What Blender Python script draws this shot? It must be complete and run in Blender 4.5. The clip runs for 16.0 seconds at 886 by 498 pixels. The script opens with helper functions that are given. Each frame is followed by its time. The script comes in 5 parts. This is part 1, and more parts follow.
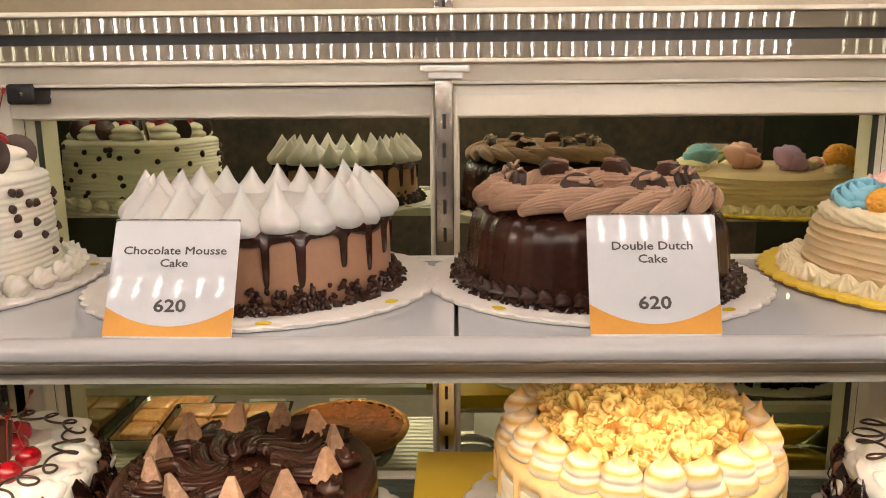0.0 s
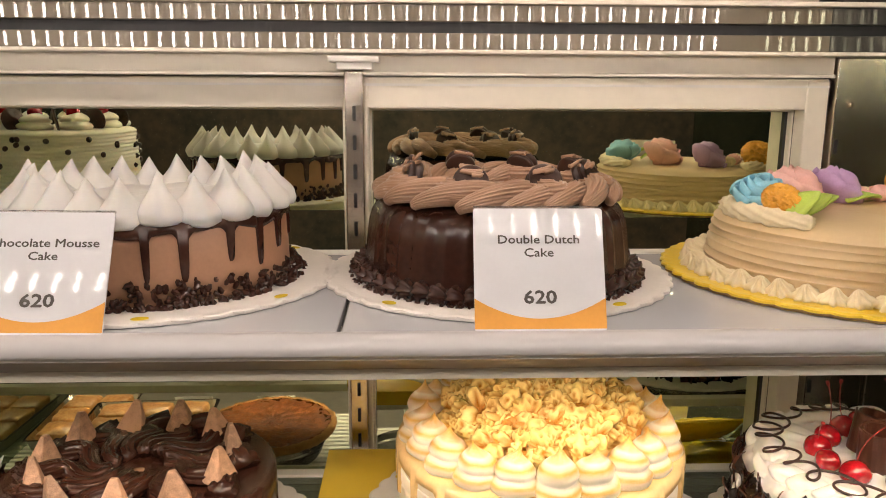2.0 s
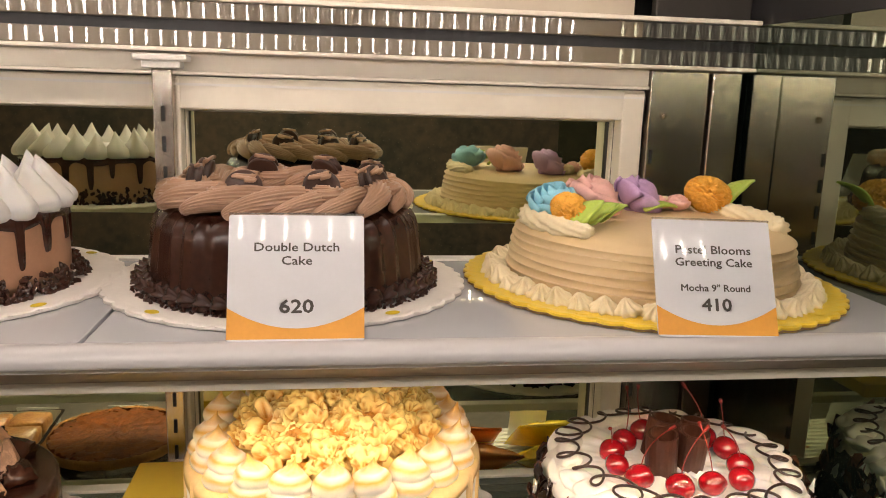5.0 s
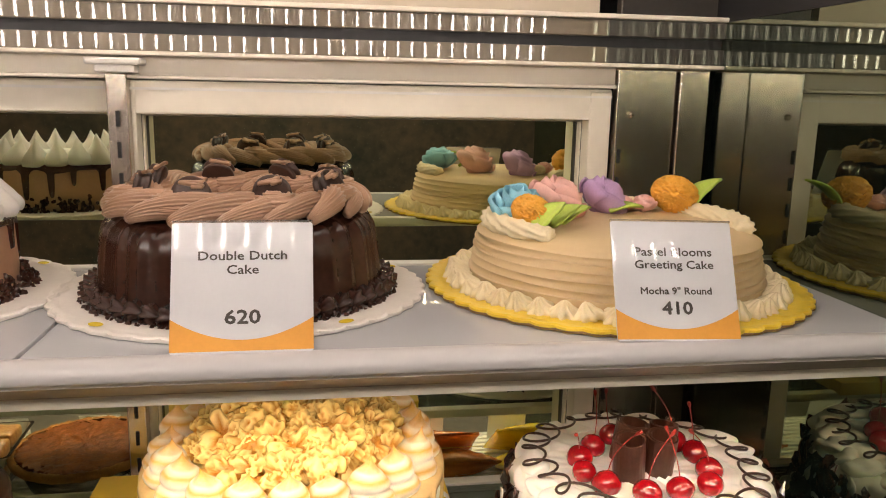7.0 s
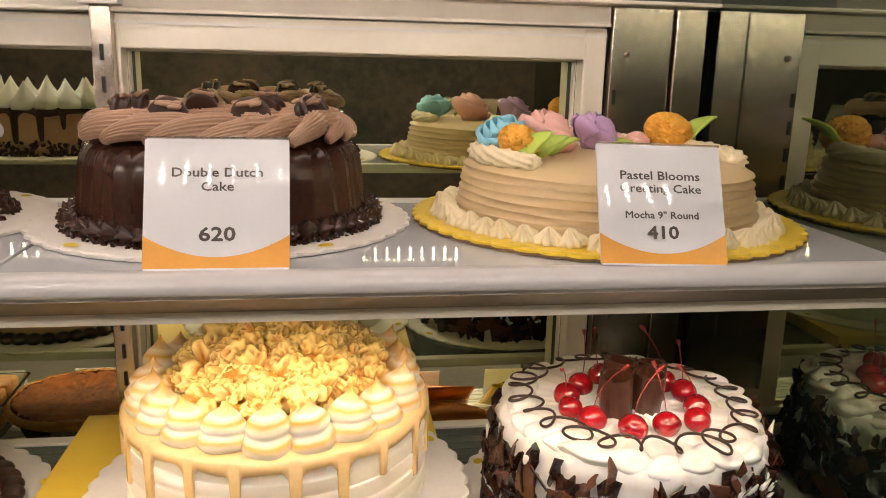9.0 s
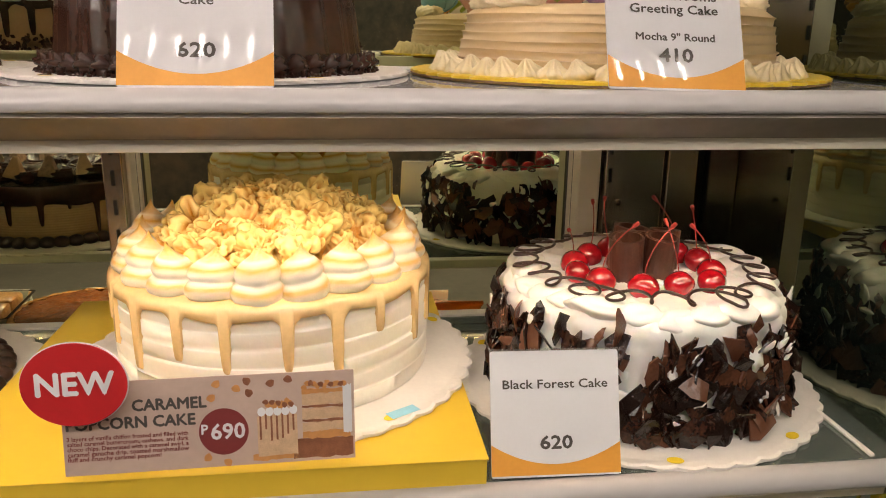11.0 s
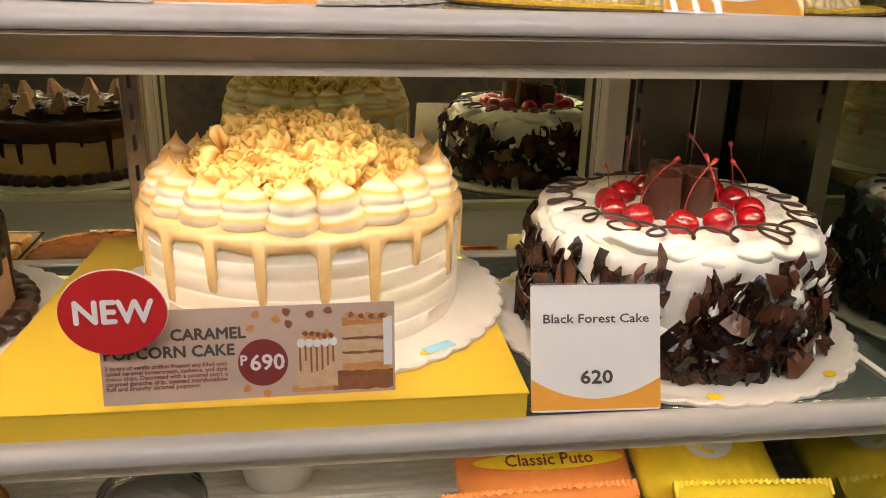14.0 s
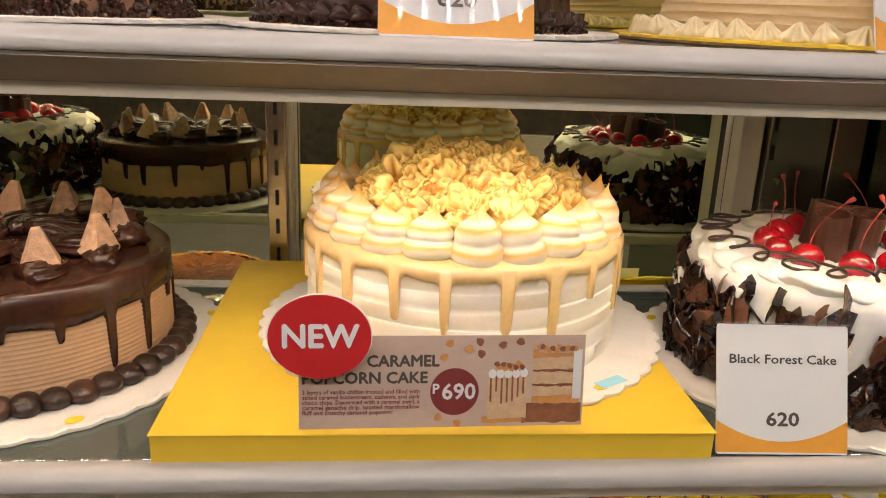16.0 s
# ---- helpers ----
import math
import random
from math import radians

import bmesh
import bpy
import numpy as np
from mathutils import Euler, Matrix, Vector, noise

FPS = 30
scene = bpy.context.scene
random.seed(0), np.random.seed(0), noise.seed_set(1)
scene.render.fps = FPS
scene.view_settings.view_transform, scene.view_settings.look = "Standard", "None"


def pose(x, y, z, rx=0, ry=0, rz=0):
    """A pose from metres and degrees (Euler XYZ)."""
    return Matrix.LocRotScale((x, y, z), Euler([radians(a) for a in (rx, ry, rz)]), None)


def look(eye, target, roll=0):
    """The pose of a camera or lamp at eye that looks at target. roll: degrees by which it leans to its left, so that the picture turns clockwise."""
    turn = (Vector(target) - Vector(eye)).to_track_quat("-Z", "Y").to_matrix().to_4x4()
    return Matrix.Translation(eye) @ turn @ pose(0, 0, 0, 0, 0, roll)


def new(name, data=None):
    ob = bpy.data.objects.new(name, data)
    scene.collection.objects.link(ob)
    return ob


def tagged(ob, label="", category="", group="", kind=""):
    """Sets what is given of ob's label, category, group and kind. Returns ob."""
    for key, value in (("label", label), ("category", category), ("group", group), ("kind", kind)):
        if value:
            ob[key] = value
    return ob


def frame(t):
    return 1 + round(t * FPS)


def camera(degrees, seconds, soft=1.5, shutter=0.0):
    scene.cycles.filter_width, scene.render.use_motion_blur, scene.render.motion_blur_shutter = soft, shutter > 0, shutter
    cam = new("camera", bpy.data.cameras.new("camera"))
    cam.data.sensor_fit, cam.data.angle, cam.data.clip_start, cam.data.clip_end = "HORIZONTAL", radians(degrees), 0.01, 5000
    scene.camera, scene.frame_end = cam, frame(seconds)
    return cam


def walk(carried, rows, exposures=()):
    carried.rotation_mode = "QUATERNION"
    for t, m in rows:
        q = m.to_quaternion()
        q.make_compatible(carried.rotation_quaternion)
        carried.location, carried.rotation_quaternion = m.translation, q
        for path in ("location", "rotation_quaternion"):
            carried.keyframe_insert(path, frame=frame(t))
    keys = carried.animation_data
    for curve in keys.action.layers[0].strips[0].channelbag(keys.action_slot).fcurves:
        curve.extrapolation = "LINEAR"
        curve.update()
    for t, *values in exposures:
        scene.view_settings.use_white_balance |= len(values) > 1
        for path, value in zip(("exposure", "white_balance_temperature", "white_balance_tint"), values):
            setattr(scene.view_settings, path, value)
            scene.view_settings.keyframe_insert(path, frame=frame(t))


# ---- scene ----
cam = camera(59.3, 16.0, 1.0)
PATH = [
    (0, (-0.003, 0.038, 1.348), (-0.033, 1.997, 0.948), -0.5),
    (0.5, (0.007, 0.044, 1.346), (-0.001, 1.997, 0.918), -0.4),
    (1, (0.019, 0.049, 1.344), (0.052, 2.0, 0.906), -0.3),
    (1.5, (0.029, 0.049, 1.344), (0.095, 2.003, 0.926), -0.1),
    (2, (0.043, 0.048, 1.344), (0.121, 2.004, 0.934), 0.3),
    (2.5, (0.063, 0.048, 1.343), (0.163, 2.0, 0.92), 0.6),
    (3, (0.086, 0.047, 1.344), (0.241, 1.997, 0.926), 1.3),
    (3.5, (0.106, 0.05, 1.344), (0.315, 1.994, 0.924), 1.2),
    (4, (0.118, 0.05, 1.345), (0.36, 1.993, 0.935), 1.6),
    (4.5, (0.13, 0.049, 1.346), (0.381, 1.991, 0.941), 1.3),
    (5, (0.143, 0.05, 1.347), (0.422, 1.989, 0.947), 1.8),
    (5.2, (0.146, 0.052, 1.345), (0.444, 1.992, 0.96), 1.8),
    (7.5, (0.173, 0.061, 1.348), (0.48, 1.996, 0.949), 1.1),
    (8, (0.179, 0.06, 1.348), (0.483, 1.996, 0.948), 1.3),
    (8.5, (0.182, 0.062, 1.333), (0.481, 1.995, 0.916), 1.1),
    (9, (0.184, 0.061, 1.314), (0.474, 1.986, 0.854), 1.4),
    (9.5, (0.193, 0.065, 1.288), (0.458, 1.976, 0.762), 1.2),
    (10, (0.196, 0.063, 1.264), (0.45, 1.973, 0.73), 0.6),
    (12.5, (0.198, 0.075, 1.212), (0.442, 1.969, 0.618), 1.3),
    (13, (0.194, 0.075, 1.213), (0.44, 1.962, 0.599), 1.2),
    (13.5, (0.184, 0.075, 1.214), (0.433, 1.958, 0.586), 1.6),
    (14, (0.172, 0.077, 1.214), (0.429, 1.948, 0.555), 1.4),
    (14.5, (0.158, 0.079, 1.215), (0.404, 1.953, 0.561), 1.6),
    (15, (0.134, 0.082, 1.215), (0.374, 1.962, 0.577), 2.3),
    (15.5, (0.111, 0.083, 1.215), (0.313, 1.974, 0.596), 2.1),
    (16, (0.083, 0.086, 1.213), (0.247, 1.989, 0.622), 2.3),
]
walk(cam, [(t, look(eye, target, roll)) for t, eye, target, roll in PATH])

# ---- light: led rows of the case, an added fill tube and the shop's ceiling lamp ----
world = bpy.data.worlds.new("World")
scene.world = world
world.use_nodes = True
world.node_tree.nodes["Background"].inputs[0].default_value = (1.0, 0.85, 0.68, 1)
world.node_tree.nodes["Background"].inputs[1].default_value = 0.02
LED_TOP, FILL_TUBE, LED_SHELF, LED_LOW, SHOP = 105.0, 11.0, 87.0, 50.0, 18.0
TAU = 2 * math.pi
rng = random.Random(7)


# ---- materials ----
def mat(name, color, rough=0.5, metal=0.0, var=0.15, scale=60.0, bump=0.0, bscale=None, coat=0.0, sss=0.0, tone=None, rand=0.0, spec=0.5):
    m = bpy.data.materials.new(name)
    m.use_nodes = True
    nt = m.node_tree
    b = nt.nodes["Principled BSDF"]
    b.inputs["Roughness"].default_value = rough
    b.inputs["Metallic"].default_value = metal
    b.inputs["Coat Weight"].default_value = coat
    b.inputs["Coat Roughness"].default_value = 0.015
    b.inputs["Specular IOR Level"].default_value = spec
    if sss:
        b.inputs["Subsurface Weight"].default_value = sss
        b.inputs["Subsurface Radius"].default_value = (1.0, 0.6, 0.3)
        b.inputs["Subsurface Scale"].default_value = 0.003
    tc = nt.nodes.new("ShaderNodeTexCoord")
    n1 = nt.nodes.new("ShaderNodeTexNoise")
    n1.inputs["Scale"].default_value, n1.inputs["Detail"].default_value = scale, 4
    n2 = nt.nodes.new("ShaderNodeTexNoise")
    n2.inputs["Scale"].default_value, n2.inputs["Detail"].default_value = scale * 7, 2
    nt.links.new(tc.outputs["Object"], n1.inputs["Vector"])
    nt.links.new(tc.outputs["Object"], n2.inputs["Vector"])
    add = nt.nodes.new("ShaderNodeMath")
    add.operation = "MULTIPLY_ADD"
    add.inputs[1].default_value = 0.4
    nt.links.new(n2.outputs["Fac"], add.inputs[0])
    mul = nt.nodes.new("ShaderNodeMath")
    mul.operation = "MULTIPLY"
    mul.inputs[1].default_value = 0.6
    nt.links.new(n1.outputs["Fac"], mul.inputs[0])
    nt.links.new(mul.outputs[0], add.inputs[2])
    last = add.outputs[0]
    if rand:
        oi = nt.nodes.new("ShaderNodeObjectInfo")
        ra = nt.nodes.new("ShaderNodeMath")
        ra.operation = "MULTIPLY_ADD"
        ra.inputs[1].default_value = rand
        nt.links.new(oi.outputs["Random"], ra.inputs[0])
        sub = nt.nodes.new("ShaderNodeMath")
        sub.operation = "SUBTRACT"
        sub.inputs[1].default_value = rand / 2
        nt.links.new(ra.outputs[0], sub.inputs[0])
        nt.links.new(last, ra.inputs[2])
        last = sub.outputs[0]
    ramp = nt.nodes.new("ShaderNodeValToRGB")
    c = color
    t = tone or tuple(min(1, v * (1 + var)) for v in c)
    d = tuple(v * (1 - var) for v in c)
    ramp.color_ramp.elements[0].position, ramp.color_ramp.elements[0].color = 0.3, (*d, 1)
    ramp.color_ramp.elements[1].position, ramp.color_ramp.elements[1].color = 0.7, (*t, 1)
    nt.links.new(last, ramp.inputs[0])
    nt.links.new(ramp.outputs[0], b.inputs["Base Color"])
    if bump:
        n3 = nt.nodes.new("ShaderNodeTexNoise")
        n3.inputs["Scale"].default_value, n3.inputs["Detail"].default_value = bscale or scale * 4, 3
        nt.links.new(tc.outputs["Object"], n3.inputs["Vector"])
        bp = nt.nodes.new("ShaderNodeBump")
        bp.inputs["Strength"].default_value, bp.inputs["Distance"].default_value = bump, 0.002
        nt.links.new(n3.outputs["Fac"], bp.inputs["Height"])
        nt.links.new(bp.outputs[0], b.inputs["Normal"])
    return m


def emitter(name, color, strength):
    m = bpy.data.materials.new(name)
    m.use_nodes = True
    b = m.node_tree.nodes["Principled BSDF"]
    b.inputs["Base Color"].default_value = (0.8, 0.8, 0.8, 1)
    b.inputs["Emission Color"].default_value = (*color, 1)
    b.inputs["Emission Strength"].default_value = strength
    return m


def pane(name, tint, body, share, rough=0.02, ior=1.6):
    """Glass: a see-through, a white or dark body and Fresnel gloss."""
    m = bpy.data.materials.new(name)
    m.use_nodes = True
    nt = m.node_tree
    out = nt.nodes["Material Output"]
    nt.nodes.remove(nt.nodes["Principled BSDF"])
    tr, df, gl = (nt.nodes.new(k) for k in ("ShaderNodeBsdfTransparent", "ShaderNodeBsdfDiffuse", "ShaderNodeBsdfGlossy"))
    tr.inputs[0].default_value = (*tint, 1)
    df.inputs[0].default_value = (*body, 1)
    gl.inputs["Roughness"].default_value = rough
    a, c = nt.nodes.new("ShaderNodeMixShader"), nt.nodes.new("ShaderNodeMixShader")
    a.inputs[0].default_value = share
    fr = nt.nodes.new("ShaderNodeFresnel")
    fr.inputs[0].default_value = ior
    for s, o in ((a.inputs[1], tr), (a.inputs[2], df), (c.inputs[2], gl)):
        nt.links.new(o.outputs[0], s)
    nt.links.new(a.outputs[0], c.inputs[1])
    nt.links.new(fr.outputs[0], c.inputs[0])
    nt.links.new(c.outputs[0], out.inputs[0])
    return m


def mirror_glass(name, tint, share):
    m = bpy.data.materials.new(name)
    m.use_nodes = True
    nt = m.node_tree
    out = nt.nodes["Material Output"]
    nt.nodes.remove(nt.nodes["Principled BSDF"])
    df, gl, mx = (nt.nodes.new(k) for k in ("ShaderNodeBsdfDiffuse", "ShaderNodeBsdfGlossy", "ShaderNodeMixShader"))
    df.inputs[0].default_value = (0.012, 0.02, 0.016, 1)
    gl.inputs[0].default_value = (*tint, 1)
    gl.inputs["Roughness"].default_value = 0.012
    mx.inputs[0].default_value = share
    nt.links.new(df.outputs[0], mx.inputs[1])
    nt.links.new(gl.outputs[0], mx.inputs[2])
    nt.links.new(mx.outputs[0], out.inputs[0])
    return m


M_BEIGE = mat("cream_paint", (0.84, 0.79, 0.69), 0.35, var=0.04, scale=14, bump=0.04)
M_WHITE = mat("white_plastic", (0.82, 0.8, 0.76), 0.35, var=0.04, scale=20)
M_RAIL = mat("silver_rail", (0.43, 0.415, 0.42), 0.32, 0.0, var=0.05, scale=12, bump=0.03)
M_DARKBAND = mat("brown_band", (0.2, 0.17, 0.14), 0.5, 0.3, var=0.12, scale=20)
M_STEEL = mat("brushed_steel", (0.64, 0.57, 0.49), 0.24, 1.0, var=0.12, scale=25, bump=0.05, bscale=300)
M_TRACK = mat("cream_track", (0.18, 0.15, 0.105), 0.3, var=0.06, scale=30, coat=0.55)
M_RAILEND = mat("dark_polished_steel", (0.045, 0.04, 0.035), 0.3, var=0.15, scale=30, coat=0.14)
# upper panel in two tones: darker left of the post, paler right of it
M_TANPANEL = mat("upper_panel_left", (0.3, 0.25, 0.17), 0.3, var=0.1, scale=14)
M_PALEPANEL = mat("upper_panel_right", (0.55, 0.49, 0.39), 0.3, var=0.05, scale=14)
M_CHROME = mat("polished_aluminium", (0.36, 0.31, 0.24), 0.05, 1.0, var=0.06, scale=30)
M_BLACK = mat("black_rubber", (0.015, 0.015, 0.017), 0.45, var=0.2)
M_MATT = mat("matt_lining", (0.008, 0.008, 0.008), 1.0, var=0.1, spec=0.0)
M_SLOT = mat("slot_hole", (0.02, 0.02, 0.02), 0.7, var=0.2)
M_MIRROR = mirror_glass("dark_mirror_glass", (0.88, 0.92, 0.66), 0.94)
M_SIDE = mirror_glass("side_mirror_glass", (0.33, 0.36, 0.27), 0.75)
# upper shelf: whitish reflections are put into the pale body colour
M_SHELF = pane("pale_shelf_glass", (0.62, 0.68, 0.66), (0.56, 0.57, 0.6), 0.92, 0.015, 2.1)
M_SHELF_B = pane("green_shelf_glass", (0.8, 0.88, 0.84), (0.42, 0.5, 0.45), 0.22, 0.02)
M_CLEAR = pane("clear_plastic", (0.93, 0.93, 0.92), (0.8, 0.8, 0.8), 0.12, 0.05)
M_LED = emitter("led_dot", (1.0, 0.85, 0.75), LED_TOP)
M_FILL = emitter("fill_glow", (1.0, 0.845, 0.73), FILL_TUBE)
M_LEDW = emitter("warm_led", (1.0, 0.735, 0.5), LED_SHELF)
M_LEDL = emitter("low_led", (1.0, 0.8, 0.55), LED_LOW)
M_SHOP = emitter("shop_lamp", (1.0, 0.88, 0.76), SHOP)
M_WALL = mat("shop_wall", (0.034, 0.042, 0.034), 0.7, var=0.5, scale=3, tone=(0.12, 0.075, 0.05))
M_FLOOR = mat("shop_floor", (0.2, 0.17, 0.14), 0.35, var=0.2, scale=4)
M_CARD = mat("card_paper", (0.72, 0.725, 0.76), 0.5, var=0.02, coat=0.3)
M_ORANGE = mat("card_orange", (0.78, 0.36, 0.05), 0.5, var=0.05, coat=0.4)
M_INK = mat("grey_ink", (0.07, 0.06, 0.055), 0.6, var=0.1, coat=0.5)
M_BOARD = mat("white_cake_board", (0.78, 0.74, 0.7), 0.55, var=0.05, scale=40, bump=0.06)
M_BOARDEDGE = mat("brown_board_edge", (0.22, 0.13, 0.06), 0.7, var=0.3, scale=300)
M_FOIL = mat("yellow_foil_board", (0.85, 0.6, 0.05), 0.32, 0.1, var=0.08, scale=200, bump=0.25, bscale=500)
M_YBOX = mat("yellow_riser", (0.74, 0.5, 0.04), 0.4, var=0.05, scale=10)
M_CREAM = mat("whipped_cream", (0.86, 0.82, 0.72), 0.45, var=0.04, scale=40, bump=0.12, bscale=160, sss=0.15)
M_MERINGUE = mat("white_meringue", (0.62, 0.61, 0.59), 0.4, var=0.03, scale=60, sss=0.15)
M_IVORY = mat("ivory_buttercream", (0.85, 0.74, 0.5), 0.45, var=0.06, scale=60, bump=0.1)
M_MOCHA = mat("mocha_buttercream", (0.7, 0.53, 0.3), 0.42, var=0.03, scale=35, bump=0.1)
M_MOUSSE = mat("chocolate_mousse", (0.4, 0.22, 0.13), 0.42, var=0.08, scale=50, bump=0.06)
M_TAN = mat("tan_buttercream", (0.5, 0.32, 0.19), 0.45, var=0.08, scale=60, bump=0.08)
M_GLAZE = mat("dark_chocolate_glaze", (0.04, 0.0145, 0.009), 0.25, var=0.35, scale=30, bump=0.06, bscale=120, spec=0.4)
M_CHOC = mat("dark_chocolate", (0.035, 0.014, 0.009), 0.35, var=0.4, scale=90, bump=0.25, rand=0.5)
M_SHARD = mat("chocolate_shard", (0.024, 0.009, 0.0055), 0.26, var=0.6, scale=60, bump=0.3, rand=0.8, tone=(0.11, 0.042, 0.023))
M_CURL = mat("rolled_chocolate", (0.065, 0.024, 0.014), 0.38, var=0.3, scale=120, bump=0.15)
M_WHIP = mat("white_whipped_cream", (0.86, 0.84, 0.8), 0.42, var=0.03, scale=40, bump=0.12, bscale=160, sss=0.15)
M_FUDGE = mat("brown_frosting", (0.37, 0.225, 0.145), 0.3, var=0.08, scale=50, bump=0.08)
M_CARAMEL = mat("caramel_glaze", (0.78, 0.56, 0.27), 0.25, var=0.1, scale=40, coat=0.4, sss=0.1)
M_CHERRY = mat("red_cherry", (0.33, 0.004, 0.01), 0.1, var=0.35, scale=80, coat=0.8, bump=0.2)
M_STEM = mat("cherry_stem", (0.3, 0.025, 0.018), 0.4, var=0.3)
M_PURPLE = mat("purple_icing", (0.55, 0.36, 0.62), 0.5, var=0.1, scale=90)
M_PINK = mat("pink_icing", (0.85, 0.5, 0.45), 0.5, var=0.08, scale=90)
M_BLUE = mat("blue_icing", (0.28, 0.6, 0.75), 0.5, var=0.1, scale=90)
M_ORICE = mat("orange_icing", (0.9, 0.46, 0.06), 0.5, var=0.12, scale=200)
M_LEAF = mat("green_icing", (0.46, 0.62, 0.11), 0.45, var=0.15, scale=90)
M_PYR = mat("cocoa_pyramid", (0.42, 0.26, 0.17), 0.6, var=0.45, scale=180, bump=0.3, rand=0.4)
M_RED = mat("red_card", (0.5, 0.018, 0.022), 0.4, var=0.05, coat=0.4)
M_WINE = mat("wine_print", (0.2, 0.03, 0.03), 0.5, var=0.05)
M_PRINT = mat("pale_print", (0.53, 0.4, 0.34), 0.5, var=0.08, scale=25, coat=0.3)
M_PEACH = mat("printed_peach", (0.58, 0.27, 0.09), 0.5, var=0.15, scale=60, coat=0.3)
M_PCREAM = mat("printed_cream", (0.6, 0.41, 0.26), 0.5, var=0.15, scale=200, coat=0.3)
M_PBROWN = mat("printed_brown", (0.26, 0.1, 0.05), 0.5, var=0.25, scale=200, coat=0.3)
M_BAGO = mat("orange_film", (0.85, 0.3, 0.085), 0.25, var=0.1, scale=20, bump=0.3, bscale=35, coat=0.5)
M_BAGY = mat("yellow_film", (0.87, 0.64, 0.04), 0.25, var=0.08, scale=20, bump=0.3, bscale=35, coat=0.5)
M_PIE = mat("baked_crust", (0.2, 0.048, 0.01), 0.4, var=0.5, scale=45, bump=0.7, bscale=150, tone=(0.32, 0.1, 0.02), spec=0.06)
M_CRUST = mat("crust_rim", (0.42, 0.2, 0.06), 0.6, var=0.3, scale=60, bump=0.4, spec=0.1)
M_TRAY = pane("frosted_tray", (0.8, 0.82, 0.78), (0.8, 0.8, 0.74), 0.55, 0.1)
M_PASTRY = mat("glazed_pastry", (0.5, 0.13, 0.02), 0.3, var=0.4, scale=30, bump=0.3, tone=(0.72, 0.42, 0.16))


def toasted(name, base=(0.94, 0.9, 0.78), brown=(0.66, 0.38, 0.06), rough=0.4, coat=0.0):
    """Marshmallow, browned where the attribute toast says so."""
    m = mat(name, base, rough, var=0.05, scale=90, sss=0.1, coat=coat)
    nt = m.node_tree
    b = nt.nodes["Principled BSDF"]
    old = b.inputs["Base Color"].links[0].from_socket
    at = nt.nodes.new("ShaderNodeAttribute")
    at.attribute_name = "toast"
    ns = nt.nodes.new("ShaderNodeTexNoise")
    ns.inputs["Scale"].default_value = 90
    mul = nt.nodes.new("ShaderNodeMath")
    mul.operation, mul.use_clamp = "MULTIPLY", True
    ad = nt.nodes.new("ShaderNodeMath")
    ad.operation = "ADD"
    ad.inputs[1].default_value = 0.6
    nt.links.new(ns.outputs["Fac"], ad.inputs[0])
    nt.links.new(at.outputs["Fac"], mul.inputs[0])
    nt.links.new(ad.outputs[0], mul.inputs[1])
    mx = nt.nodes.new("ShaderNodeMix")
    mx.data_type = "RGBA"
    nt.links.new(mul.outputs[0], mx.inputs["Factor"])
    nt.links.new(old, mx.inputs["A"])
    mx.inputs["B"].default_value = (*brown, 1)
    nt.links.new(mx.outputs["Result"], b.inputs["Base Color"])
    return m


M_TOAST = toasted("toasted_marshmallow")
M_POP = toasted("caramel_popcorn", (0.95, 0.75, 0.28), (0.48, 0.18, 0.006), 0.26, 0.4)


# ---- mesh helpers ----
def link_mesh(name, bm, material, smooth=True):
    me = bpy.data.meshes.new(name)
    bm.to_mesh(me)
    bm.free()
    me.materials.append(material)
    if smooth:
        me.shade_smooth()
    return me


def thing(name, label, category, loc=(0, 0, 0), group="", kind="", rz=0):
    ob = new(name)
    ob.matrix_basis = pose(*loc, 0, 0, rz)
    ob.empty_display_size = 0.02
    return tagged(ob, label, category, group, kind)


def part(name, bm, material, parent=None, label="", smooth=True, m=None, kind=""):
    me = bm if isinstance(bm, bpy.types.Mesh) else link_mesh(name, bm, material, smooth)
    ob = new(name, me)
    ob.parent = parent
    if m is not None:
        ob.matrix_basis = m
    return tagged(ob, label, kind=kind)


def box(x0, x1, y0, y1, z0, z1, bevel=0.0, bm=None):
    bm = bm or bmesh.new()
    r = bmesh.ops.create_cube(bm, size=1)
    for v in r["verts"]:
        v.co = Vector(((x0 + x1) / 2 + v.co.x * (x1 - x0), (y0 + y1) / 2 + v.co.y * (y1 - y0), (z0 + z1) / 2 + v.co.z * (z1 - z0)))
    if bevel:
        es = list({e for v in r["verts"] for e in v.link_edges})
        bmesh.ops.bevel(bm, geom=es, offset=bevel, segments=2, affect="EDGES", profile=0.5)
    return bm


def bar(prof, x0=None, x1=None):
    """A straight bar of the given (y, z) section, as a rule from end to end of the case."""
    x0, x1 = XL if x0 is None else x0, XR if x1 is None else x1
    bm = bmesh.new()
    grid(bm, [[(x, a, b) for a, b in prof] for x in (x0, x1)], True)
    for x, sec in ((x0, prof), (x1, prof[::-1])):
        bm.faces.new([bm.verts.new((x, a, b)) for a, b in sec])
    bmesh.ops.recalc_face_normals(bm, faces=bm.faces[:])
    return bm


def grid(bm, rows, close_u=True, cap0=False, cap1=False):
    """Skins rows of points; each row a closed ring where close_u."""
    vs = [[bm.verts.new(p) for p in row] for row in rows]
    n = len(rows[0])
    for a, b in zip(vs, vs[1:]):
        for i in range(n if close_u else n - 1):
            j = (i + 1) % n
            bm.faces.new((a[i], a[j], b[j], b[i]))
    if cap0:
        bm.faces.new(list(reversed(vs[0])))
    if cap1:
        bm.faces.new(vs[-1])
    return vs


